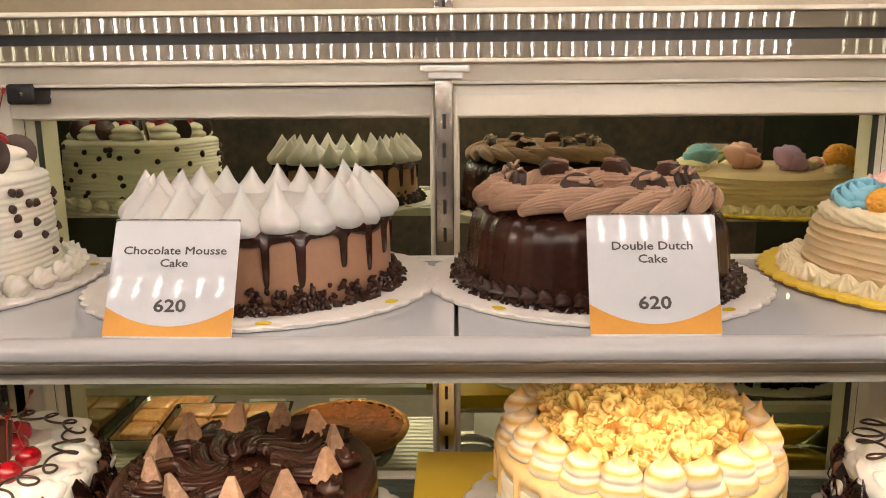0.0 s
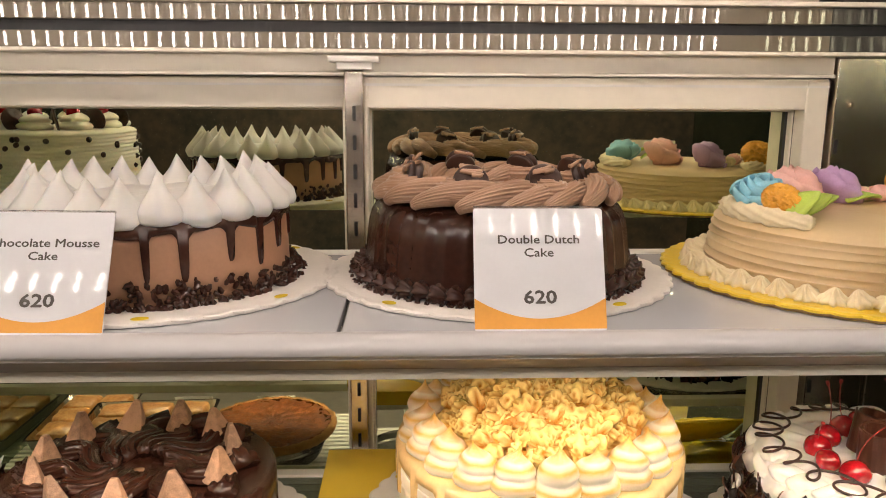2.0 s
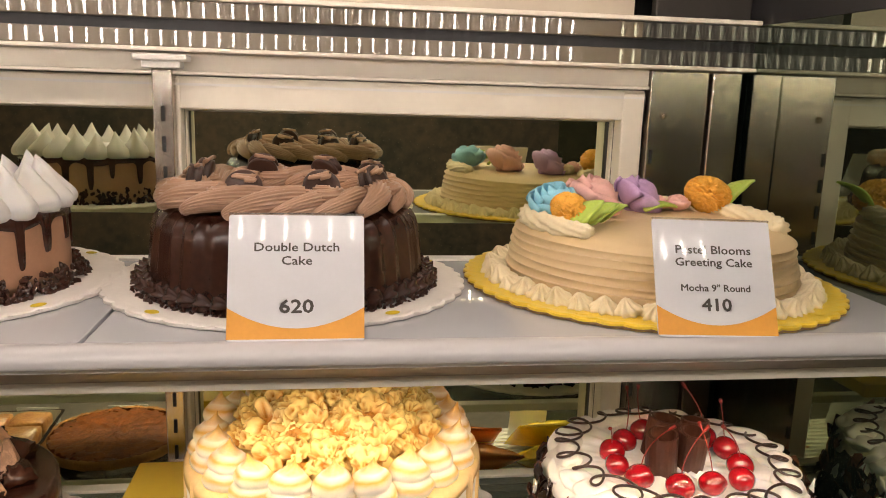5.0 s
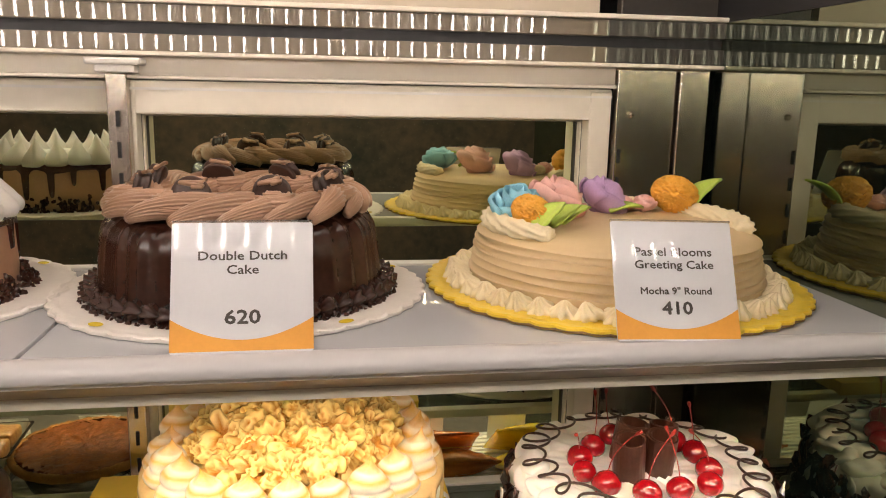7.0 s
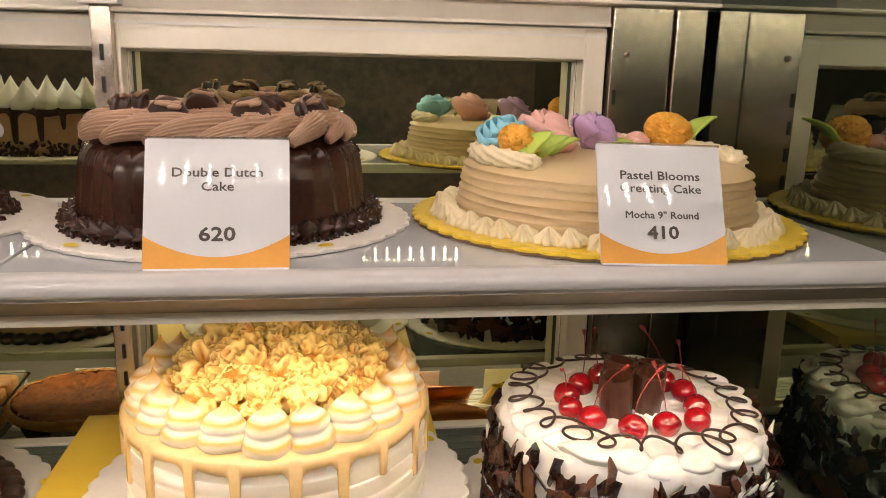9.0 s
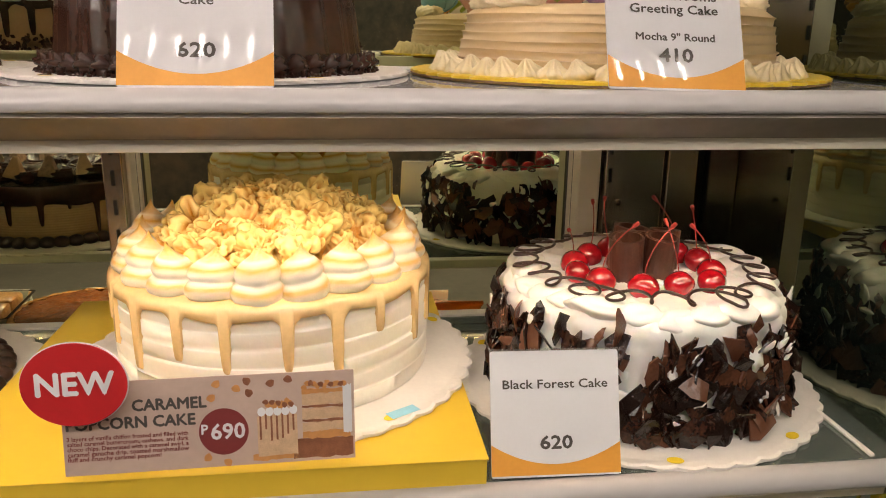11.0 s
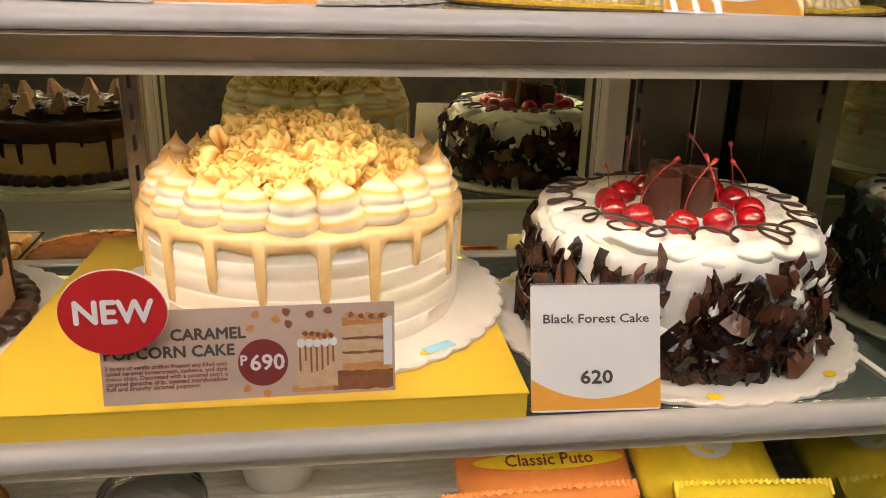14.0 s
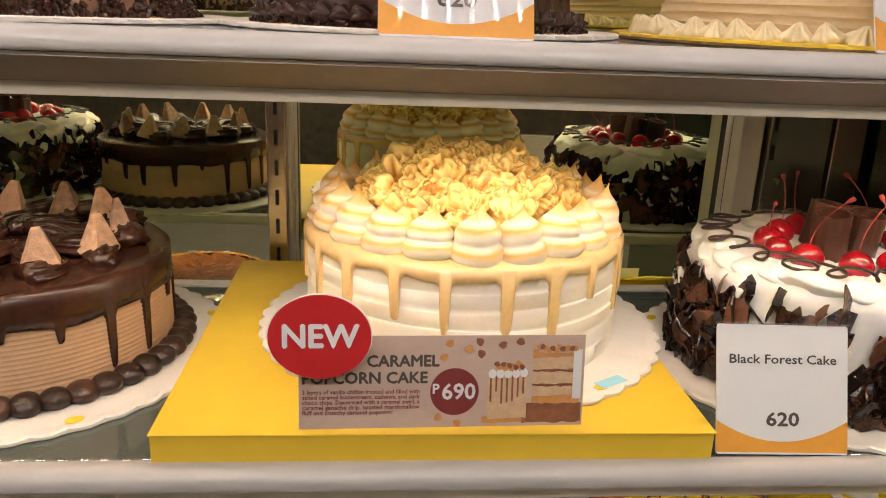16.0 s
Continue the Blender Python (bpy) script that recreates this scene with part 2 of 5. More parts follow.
def lathe(prof, n=96, shape=None, bm=None, at=(0, 0, 0), cap=True):
    """Turns (r, z) pairs round z; shape(angle, r, z, step) may change r and z."""
    bm = bm or bmesh.new()
    rows = []
    for k, (r, z) in enumerate(prof):
        row = []
        for i in range(n):
            a = TAU * i / n
            rr, zz = shape(a, r, z, k) if shape else (r, z)
            row.append((at[0] + rr * math.cos(a), at[1] + rr * math.sin(a), at[2] + zz))
        rows.append(row)
    grid(bm, rows, True, cap, cap)
    return bm


def tube(pts, radius, n=8, bm=None, star=0, twist=0.0, depth=0.25, closed=False, flat=1.0):
    """A sweep along points; radius a number or f(0..1); star lobes twist along the way."""
    bm = bm or bmesh.new()
    pts = [Vector(p) for p in pts]
    rows, m = [], len(pts)
    for i, p in enumerate(pts):
        if closed:
            d = (pts[(i + 1) % m] - pts[i - 1]).normalized()
        else:
            d = (pts[min(i + 1, m - 1)] - pts[max(i - 1, 0)]).normalized()
        up = Vector((0, 0, 1)) if abs(d.z) < 0.95 else Vector((1, 0, 0))
        s = d.cross(up).normalized()
        u = s.cross(d)
        t = i / (m if closed else m - 1)
        r = radius(t) if callable(radius) else radius
        row = []
        for k in range(n):
            a = TAU * k / n
            q = r * (1 + (depth * math.cos(star * a + twist * t * TAU) if star else 0))
            row.append(p + s * (q * math.cos(a)) + u * (q * flat * math.sin(a)))
        rows.append(row)
    if closed:
        rows.append(rows[0])
    grid(bm, rows, True, not closed, not closed)
    if closed:
        bmesh.ops.remove_doubles(bm, verts=bm.verts, dist=1e-6)
    return bm


def ball(r, sub=2, bm=None, at=(0, 0, 0), squash=1.0, rough=0.0, freq=60.0):
    bm = bm or bmesh.new()
    v = bmesh.ops.create_icosphere(bm, subdivisions=sub, radius=r)["verts"]
    for q in v:
        k = 1 + rough * noise.noise(q.co * freq + Vector(at) * 37)
        q.co = Vector((q.co.x * k + at[0], q.co.y * k + at[1], q.co.z * k * squash + at[2]))
    return bm


def outline(points, z0, z1, bm=None):
    """A flat plate from an outline, z0 to z1."""
    bm = bm or bmesh.new()
    grid(bm, [[(x, y, z0) for x, y in points], [(x, y, z1) for x, y in points]], True, True, True)
    return bm


def letters(body, width, parent, material, m, fat=0.0, name="lettering", align="CENTER", height=None, squat=1.0):
    cu = bpy.data.curves.new(name, "FONT")
    cu.body, cu.align_x, cu.align_y = body, align, "CENTER"
    cu.resolution_u = 2
    cu.extrude = 0.004
    ob = bpy.data.objects.new(name, cu)
    scene.collection.objects.link(ob)
    me = bpy.data.meshes.new_from_object(ob.evaluated_get(bpy.context.evaluated_depsgraph_get()))
    bpy.data.objects.remove(ob)
    xs = [v.co.x for v in me.vertices]
    k = width / (max(xs) - min(xs))
    ys = [v.co.y for v in me.vertices]
    ky = height / (max(ys) - min(ys)) if height else k * squat
    for v in me.vertices:
        v.co = Vector((v.co.x * k, v.co.y * ky, v.co.z * 0.02))
    if fat:
        bm = bmesh.new()
        for k, (dx, dy) in enumerate(((0, 0), (fat, 0), (-fat, 0), (0, fat), (0, -fat))):
            n = len(bm.verts)
            bm.from_mesh(me)
            bm.verts.ensure_lookup_table()
            for v in bm.verts[n:]:
                v.co += Vector((dx, dy, 0.00002 * k))
        bm.to_mesh(me)
        bm.free()
    me.materials.clear()
    me.materials.append(material)
    return part(name, me, material, parent, m=m)


def ring_xy(r, n, phase=0.0):
    return [(r * math.cos(phase + TAU * i / n), r * math.sin(phase + TAU * i / n), phase + TAU * i / n) for i in range(n)]


# ---- the shop round the case ----
def structure(name, bm, material, label, smooth=False, category=""):
    return tagged(part(name, bm, material, None, label, smooth), category=category or name.split("_")[0], kind="structure")


structure("floor", box(-3, 3, -3.5, 2.2, -0.1, 0), M_FLOOR, "brown shop floor under the display case")
structure("ceiling", box(-3, 3, -3.5, 2.2, 2.8, 2.9), M_WALL, "dim shop ceiling")
structure("wall_north", box(-3, 3, 2.2, 2.3, 0, 2.8), M_WALL, "dim brown shop wall behind the case")
structure("wall_south", box(-3, 3, -3.6, -3.5, 0, 2.8), M_WALL, "dim brown shop wall")
structure("wall_east", box(3, 3.1, -3.5, 2.2, 0, 2.8), M_WALL, "dim brown shop wall")
structure("wall_west", box(-3.1, -3, -3.5, 2.2, 0, 2.8), M_WALL, "dim brown shop wall")
lamp = thing("ceiling_lamp", "flat warm-white shop ceiling lamp", "lamp", (0, -1.6, 2.795))
part("diffuser", box(-1.2, 1.2, -0.25, 0.25, -0.03, -0.005), M_SHOP, lamp, smooth=False)
part("frame", box(-1.24, 1.24, -0.29, 0.29, -0.02, 0.004), M_WHITE, lamp, smooth=False)

# ---- the display case ----
XL, XR, YG = -0.58, 0.558, 0.852
case = thing("display_case", "refrigerated cake display case with steel trim and mirrored back", "display case", (0, 0, 0))
part("base_cabinet", box(XL - 0.03, XR + 0.03, 0.36, 0.955, 0.0, 0.7, 0.004), M_WHITE, case, "white base cabinet", smooth=False)
part("back_panel", box(XL - 0.03, XR + 0.03, 0.935, 0.955, 0.7, 1.56), M_BLACK, case, "dark back panel", smooth=False)
part("end_panel_top", box(XR, XR + 0.02, 0.24, 0.935, 1.4185, 1.56), M_BLACK, case, "black upper end panel", smooth=False)
part("end_panel_top", box(XL - 0.02, XL, 0.24, 0.935, 1.4185, 1.56), M_BLACK, case, "black upper end panel", smooth=False)
part("end_panel", box(XR, XR + 0.02, 0.24, 0.935, 0.7, 1.418), M_SIDE, case, "dark reflecting glass end panel", smooth=False)
part("end_panel", box(XL - 0.02, XL, 0.24, 0.935, 0.7, 1.418), M_SIDE, case, "dark reflecting glass end panel", smooth=False)
part("top_panel", box(XL - 0.03, XR + 0.03, 0.22, 0.955, 1.56, 1.59, 0.003), M_STEEL, case, "steel top panel", smooth=False)
part("fascia", box(XL - 0.03, XR + 0.03, 0.22, 0.25, 1.405, 1.56, 0.004), M_STEEL, case, "steel front fascia over the glass", smooth=False)


def fluted(x0, x1, z0, z1, y, tilt=0.0, n=6):
    """A rail with fine level flutes on its front."""
    h = (z1 - z0) / n
    prof = []
    for k in range(n):
        for j in range(6):
            zz = z0 + h * (k + j / 6)
            prof.append((y - 0.005 * h * (j / 6) * (1 - j / 6) - tilt * (zz - z0), zz))
    prof += [(y - tilt * (z1 - z0), z1), (y + 0.02, z1), (y + 0.02, z0)]
    return bar(prof, x0, x1)


part("fascia_lining", box(XL, XR, 0.2505, 0.256, 1.405, 1.559), M_MATT, case, "black lining behind the fascia", smooth=False)
for x0, x1, m, lab in ((XL, -0.462, M_RAILEND, "polished fluted steel rail"), (-0.4618, 0.4378, M_TRACK, "cream fluted door track"), (0.438, XR, M_RAILEND, "polished fluted steel rail")):
    part("upper_rail", fluted(x0, x1, 1.4025, 1.4175, 0.794, 0.041), m, case, lab)
    part("lower_rail", fluted(x0, x1, 1.3775, 1.392, 0.794), m, case, lab)
part("rail_gap", box(XL, XR, 0.8, 0.83, 1.3925, 1.402), M_BLACK, case, "black channel between the rails", smooth=False)
part("trim", box(XL, XR, 0.79, 0.84, 1.3735, 1.3772, 0.0012), M_BEIGE, case, smooth=False)
part("trim", box(XL, XR, 0.788, 0.84, 1.418, 1.4225, 0.0012), M_BEIGE, case, smooth=False)
part("header", box(-0.476, 0.4565, 0.815, 0.9, 1.357, 1.3733), M_BEIGE, case, "cream header panel", smooth=False)
part("header_lip", box(-0.476, 0.4565, 0.8095, 0.9, 1.3535, 1.3568, 0.001), M_BEIGE, case, smooth=False)
part("upper_panel", box(XL, -0.0217, 0.826, 0.875, 1.423, 1.559), M_TANPANEL, case, "upper panel left of the post, darker tan", smooth=False)
part("upper_panel", box(-0.0033, 0.44, 0.826, 0.875, 1.423, 1.559), M_PALEPANEL, case, "upper panel right of the post, paler cream", smooth=False)
# shade over the rail is put into this steel panel's dark material
part("upper_steel", box(0.457, XR, 0.812, 0.825, 1.423, 1.559, 0.002), M_RAILEND, case, "steel panel above the rail, darkened for shade", smooth=False)


def upright(x0, x1, z0, z1, y=0.805):
    """A slotted steel shelf upright."""
    p = part("upright", box(x0, x1, y, y + 0.03, z0, z1, 0.0012), M_STEEL, case, "slotted steel upright", smooth=False)
    for k in range(int((z1 - z0 - 0.02) / 0.028)):
        zc = z1 - 0.04 - 0.028 * k
        part("slot", box((x0 + x1) / 2 - 0.0016, (x0 + x1) / 2 + 0.0016, y - 0.0012, y + 0.003, zc - 0.007, zc + 0.007), M_SLOT, p, smooth=False)
    return p


post = upright(-0.0215, -0.0035, 0.71, 1.358)
upright(-0.0215, -0.0035, 1.424, 1.5)
cap = box(-0.035, 0.0125, 0.79, 0.825, 1.3652, 1.3712, 0.0018)
box(-0.028, 0.006, 0.795, 0.825, 1.3585, 1.3655, 0.0015, cap)
part("post_cap", cap, M_WHITE, case, "white plastic post cap", smooth=False)


def door(name, x0, x1, y, glass, label, inner):
    """A sliding back door: stiles, rails, rubber gasket and dark reflecting glass."""
    d = thing(name, label, "sliding door", (0, 0, 0), "back doors of the case")
    zt = 1.3535
    zb = 0.715
    sw = 0.0225
    part("top_rail", box(x0, x1, y, y + 0.022, 1.3222, zt - 0.001, 0.0015), M_BEIGE, d, smooth=False)
    part("rail_groove", box(x0, x1, y - 0.0015, y + 0.004, 1.3438, 1.3462), M_WHITE, d, smooth=False)
    part("bottom_rail", box(x0, x1, y, y + 0.022, zb, 0.745, 0.0015), M_BEIGE, d, smooth=False)
    wl, wr = (0.004, sw) if inner == "left" else (sw, 0.004)
    for a, q in ((x0, wl), (x1 - wr, wr)):
        part("stile", box(a, a + q, y - 0.001, y + 0.022, zb + 0.002, zt - 0.003, 0.0015), M_BEIGE, d, smooth=False)
    g = bmesh.new()
    rv = bmesh.new()
    for b in ((x0 + wl, x0 + wl + 0.002, 0.745, 1.3222), (x1 - wr - 0.002, x1 - wr, 0.745, 1.3222), (x0 + wl, x1 - wr, 1.3198, 1.3222)):
        box(b[0], b[1], glass - 0.006, glass, b[2], b[3], 0, g)
        box(b[0], b[1], y + 0.022, glass - 0.0062, b[2], b[3], 0, rv)
    part("reveal", rv, M_BEIGE, d, smooth=False)
    part("gasket", g, M_BLACK, d, "black rubber gasket", smooth=False)
    part("glass_pane", box(x0 + wl, x1 - wr, glass, glass + 0.006, 0.745, 1.3222), M_MIRROR, d, "dark green reflecting glass", smooth=False)
    return d


door("sliding_door", -0.0035, 0.455, 0.818, 0.855, "cream-framed sliding back door with dark reflecting glass", "left")
door("sliding_door", -0.478, -0.0225, 0.84, 0.885, "cream-framed sliding back door with dark reflecting glass and a black latch", "right")
latch = thing("door_latch", "black door latch with a small screw on the cream frame", "latch", (-0.427, 0.825, 1.3575))
part("body", box(-0.014, 0.014, -0.018, 0.02, -0.02, 0.0, 0.003), M_BLACK, latch)
part("screw", ball(0.0028, 2, at=(0.002, -0.018, -0.01)), M_CHROME, latch, "steel screw")

# steel corner posts beside the end panels
for side, ax, bx, cx, dx in ((1, 0.458, 0.5185, 0.521, 0.552), (-1, -0.539, -0.478, -0.575, -0.541)):
    p = part("corner_panel", box(ax, bx, 0.81, 0.824, 0.71, 1.3728, 0.0012), M_STEEL, case, "brushed steel corner panel", smooth=False)
    part("screw", ball(0.0036, 2, at=(0.473 if side > 0 else -0.493, 0.8095, 1.328), squash=1), M_CHROME, p, "steel screw")
    part("screw", ball(0.0036, 2, at=(0.473 if side > 0 else -0.493, 0.8095, 1.063), squash=1), M_CHROME, p, "steel screw")
    for k in range(14):
        if abs(1.288 - 0.028 * k - 1.063) > 0.01:
            sx = 0.4625 if side > 0 else -0.4825
            part("slot", box(sx - 0.0016, sx + 0.0016, 0.8085, 0.812, 1.28 - 0.028 * k, 1.294 - 0.028 * k), M_SLOT, p, smooth=False)
    part("corner_strip", box(cx, dx, 0.806, 0.82, 0.71, 1.3728, 0.0012), M_STEEL, case, "narrow brushed steel strip", smooth=False)


# led rows
def led_row(name, y, z, step, size, material, label, x0=XL + 0.008, x1=XR - 0.003, drop=0.0012, shade=0.0031):
    t = thing(name, label, "light strip", (0, y, z))
    part("channel", box(x0 - 0.01, x1 + 0.01, -0.0045, 0.006, 0.0012, 0.006), M_WHITE, t, smooth=False)
    # unseen lip added behind the leds to keep their light off the back
    if shade:
        part("rear_shade", box(x0 - 0.01, x1 + 0.01, 0.0065, 0.0078, -shade, 0.006), M_BEIGE, t, smooth=False)
    bm = bmesh.new()
    for k in range(int((x1 - x0) / step)):
        box(x0 + step * k, x0 + step * k + size, -size / 2, size / 2, -drop, 0.001, 0, bm)
    part("led_dots", bm, material, t, "glowing warm-white leds", smooth=False, kind="stuff")


led_row("led_strip", 0.3, 1.4205, 0.0209, 0.003, M_LED, "row of warm-white leds under the case's front top", drop=0.021, shade=0)
# tube added out of view to brighten the tops and backs of the cakes
fill_tube = thing("added_fill_tube", "added fill tube, out of view along the top of the display case", "tube lamp", (0, 0.6, 1.535))
part("tube", tube([(XL + 0.05, 0, 0), (0, 0, 0), (XR - 0.05, 0, 0)], 0.012, 12), M_FILL, fill_tube, "glowing warm-white fill tube")
part("holder", box(XL + 0.02, XR - 0.02, -0.02, 0.02, 0.013, 0.025, 0.002), M_WHITE, fill_tube, smooth=False)
led_row("shelf_led_strip", 0.5245, 1.1675, 0.0167, 0.006, M_LEDW, "row of warm leds under the upper shelf's front rail")
led_row("shelf_led_strip", 0.4985, 0.9335, 0.0167, 0.006, M_LEDL, "row of warm leds under the lower shelf's front rail", shade=0.0042)


def shelf(name, y0, y1, z, glass, label, split):
    """A glass shelf in two plates, with a silver bullnose rail along its front."""
    s = thing(name, label, "shelf", (0, 0, z), "shelves of the case")
    for a, b in split:
        part("glass_plate", box(a, b, y0 + 0.012, y1, -0.008, -0.0005, 0.0008), glass, s, smooth=False)
    # black strip added below the open gap so that the joint stays dark
    part("joint_dark_strip", box(-0.0036, -0.0006, y0 + 0.012, y1, -0.0095, -0.0082), M_BLACK, s, "black strip added under the gap between the plates", smooth=False)
    prof = [(0.012, -0.001), (0.009, 0.0006), (0.003, 0.0004), (-0.001, -0.002), (-0.0035, -0.006), (-0.004, -0.0095), (-0.003, -0.0118), (0.004, -0.0125), (0.012, -0.0125)]
    bm = bar([(y0 + a, b) for a, b in prof])
    part("front_rail", bm, M_RAIL, s, "silver bullnose front rail", smooth=True)
    bm = box(XL, XR, y0 + 0.0, y0 + 0.014, -0.0145, -0.0126)
    part("rail_line", bm, M_WHITE, s, smooth=False)
    prof = [(0.008, -0.0147), (0.026, -0.031), (0.028, -0.031), (0.014, -0.0147)]
    bm = bar([(y0 + a, b) for a, b in prof])
    part("lower_band", bm, M_DARKBAND, s, "brown metal band under the rail", smooth=False)
    part("lower_lip", box(XL, XR, y0 + 0.0242, y0 + 0.0268, -0.0365, -0.0284, 0.0008), M_BEIGE, s, smooth=False)
    part("rear_strip", box(XL, XR, y1 + 0.0005, y1 + 0.014, -0.009, 0.0015, 0.001), M_WHITE, s, "white rear edge strip", smooth=False)
    if "greenish" in label:
        part("side_strip", box(0.533, 0.5365, y0 + 0.013, y1 - 0.001, 0.0, 0.0022, 0.0006), M_WHITE, s, "white strip along the plate's end", smooth=False)
    return s


shelf("glass_shelf", 0.491, 0.724, 1.1978, M_SHELF, "pale glass shelf with a silver rounded front rail", ((XL, -0.0034), (-0.0008, XR)))
shelf("glass_shelf", 0.465, 0.758, 0.966, M_SHELF_B, "greenish glass shelf with a silver rounded front rail", ((XL, -0.0034), (-0.0008, XR)))
low = thing("bottom_shelf", "white slatted bottom shelf of the display case", "shelf", (0, 0, 0.775), "shelves of the case")
part("deck", box(XL, XR, 0.42, 0.81, -0.074, -0.006), M_WHITE, low, smooth=False)
slat = link_mesh("slat", box(XL, XR, -0.0045, 0.0045, -0.006, 0.0, 0.0012), M_WHITE, False)
for k in range(27):
    part("slat", slat, M_WHITE, low, m=pose(0, 0.43 + 0.0142 * k, 0))
grill = thing("rear_grille", "white ridged air grille along the foot of the back doors", "grille", (0, 0.808, 0.775))
part("backing", box(XL, XR, 0.002, 0.006, 0.0, 0.1), M_WHITE, grill, smooth=False)
rib = link_mesh("rib", box(XL, XR, -0.004, 0.0018, -0.0025, 0.0025, 0.0008), M_WHITE, False)
for k in range(10):
    part("rib", rib, M_WHITE, grill, m=pose(0, 0, 0.006 + 0.0095 * k))


# ---- cards ----
def price_card(name, x, y, z, lines, price, label, w=0.081, h=0.0765, lean=15, roll=0, yaw=0, small=""):
    c = thing(name, label, "price card", (0, 0, 0), "price cards")
    c.matrix_basis = pose(x, y, z) @ pose(0, 0, 0, 0, 0, yaw) @ pose(0, 0, 0, 90 - lean, 0, 0) @ pose(0, 0, 0, 0, 0, roll)
    # the card lies in its own x and y, face towards +z
    pts = []
    for cx, cy, a0 in ((w / 2, 0, -90), (w / 2, h, 0), (-w / 2, h, 90), (-w / 2, 0, 180)):
        r = 0.0015
        for j in range(3):
            a = radians(a0 + 45 * j)
            pts.append((cx - math.copysign(r, cx) + r * math.cos(a), cy + (r if cy == 0 else -r) + r * math.sin(a)))
    part("sheet", outline(pts, -0.0012, 0.0), M_CARD, c, smooth=False)
    n = 20
    arc = [(w / 2 - w * k / n, 0.0075 + 0.0125 * (2 * k / n - 1) ** 2) for k in range(n + 1)]
    low_edge = [(-w / 2, 0.0012), (w / 2, 0.0012)]
    part("orange_foot", outline(low_edge + arc, 0.0, 0.00015), M_ORANGE, c, "orange printed foot with an arc", smooth=False)
    part("sleeve_edge", box(-w / 2, w / 2, h, h + 0.0012, -0.0014, 0.0006), M_CLEAR, c, "clear sleeve edge", smooth=False)
    yy = h * (0.738 if len(lines) > 1 else 0.73)
    for body, wd in lines:
        letters(body, wd, c, M_INK, pose(0, yy, 0.0002), 0.00012, squat=0.84)
        yy -= h * 0.108
    if small:
        letters(small, 0.047, c, M_INK, pose(0, h * 0.41, 0.0002), 0.00014, squat=0.88)
    letters(price, 0.0198, c, M_INK, pose(0, h * 0.265, 0.0002), 0.00034, height=0.0078)
    part("stand", box(-w / 2 + 0.005, w / 2 - 0.005, 0.0005, 0.012, -0.03, -0.0285), M_CLEAR, c, "clear foot of the sleeve", smooth=False).matrix_basis = pose(0, 0, 0, -lean * 0.5, 0, 0)
    return c


price_card("price_card", -0.1825, 0.498, 1.1983, (("Chocolate Mousse", 0.066), ("Cake", 0.0175)), "620", "white and orange price card reading Chocolate Mousse Cake 620", roll=-0.5, lean=27.5)
price_card("price_card", 0.1212, 0.499, 1.1983, (("Double Dutch", 0.0505), ("Cake", 0.018)), "620", "white and orange price card reading Double Dutch Cake 620", lean=22)
price_card("price_card", 0.3865, 0.495, 1.1983, (("Pastel Blooms", 0.0515), ("Greeting Cake", 0.0525)), "410", "white and orange price card reading Pastel Blooms Greeting Cake", lean=24, roll=-1.5, small='Mocha 9" Round')
price_card("price_card", 0.323, 0.474, 0.968, (("Black Forest Cake", 0.066),), "620", "white and orange price card reading Black Forest Cake 620", lean=20, roll=-1)


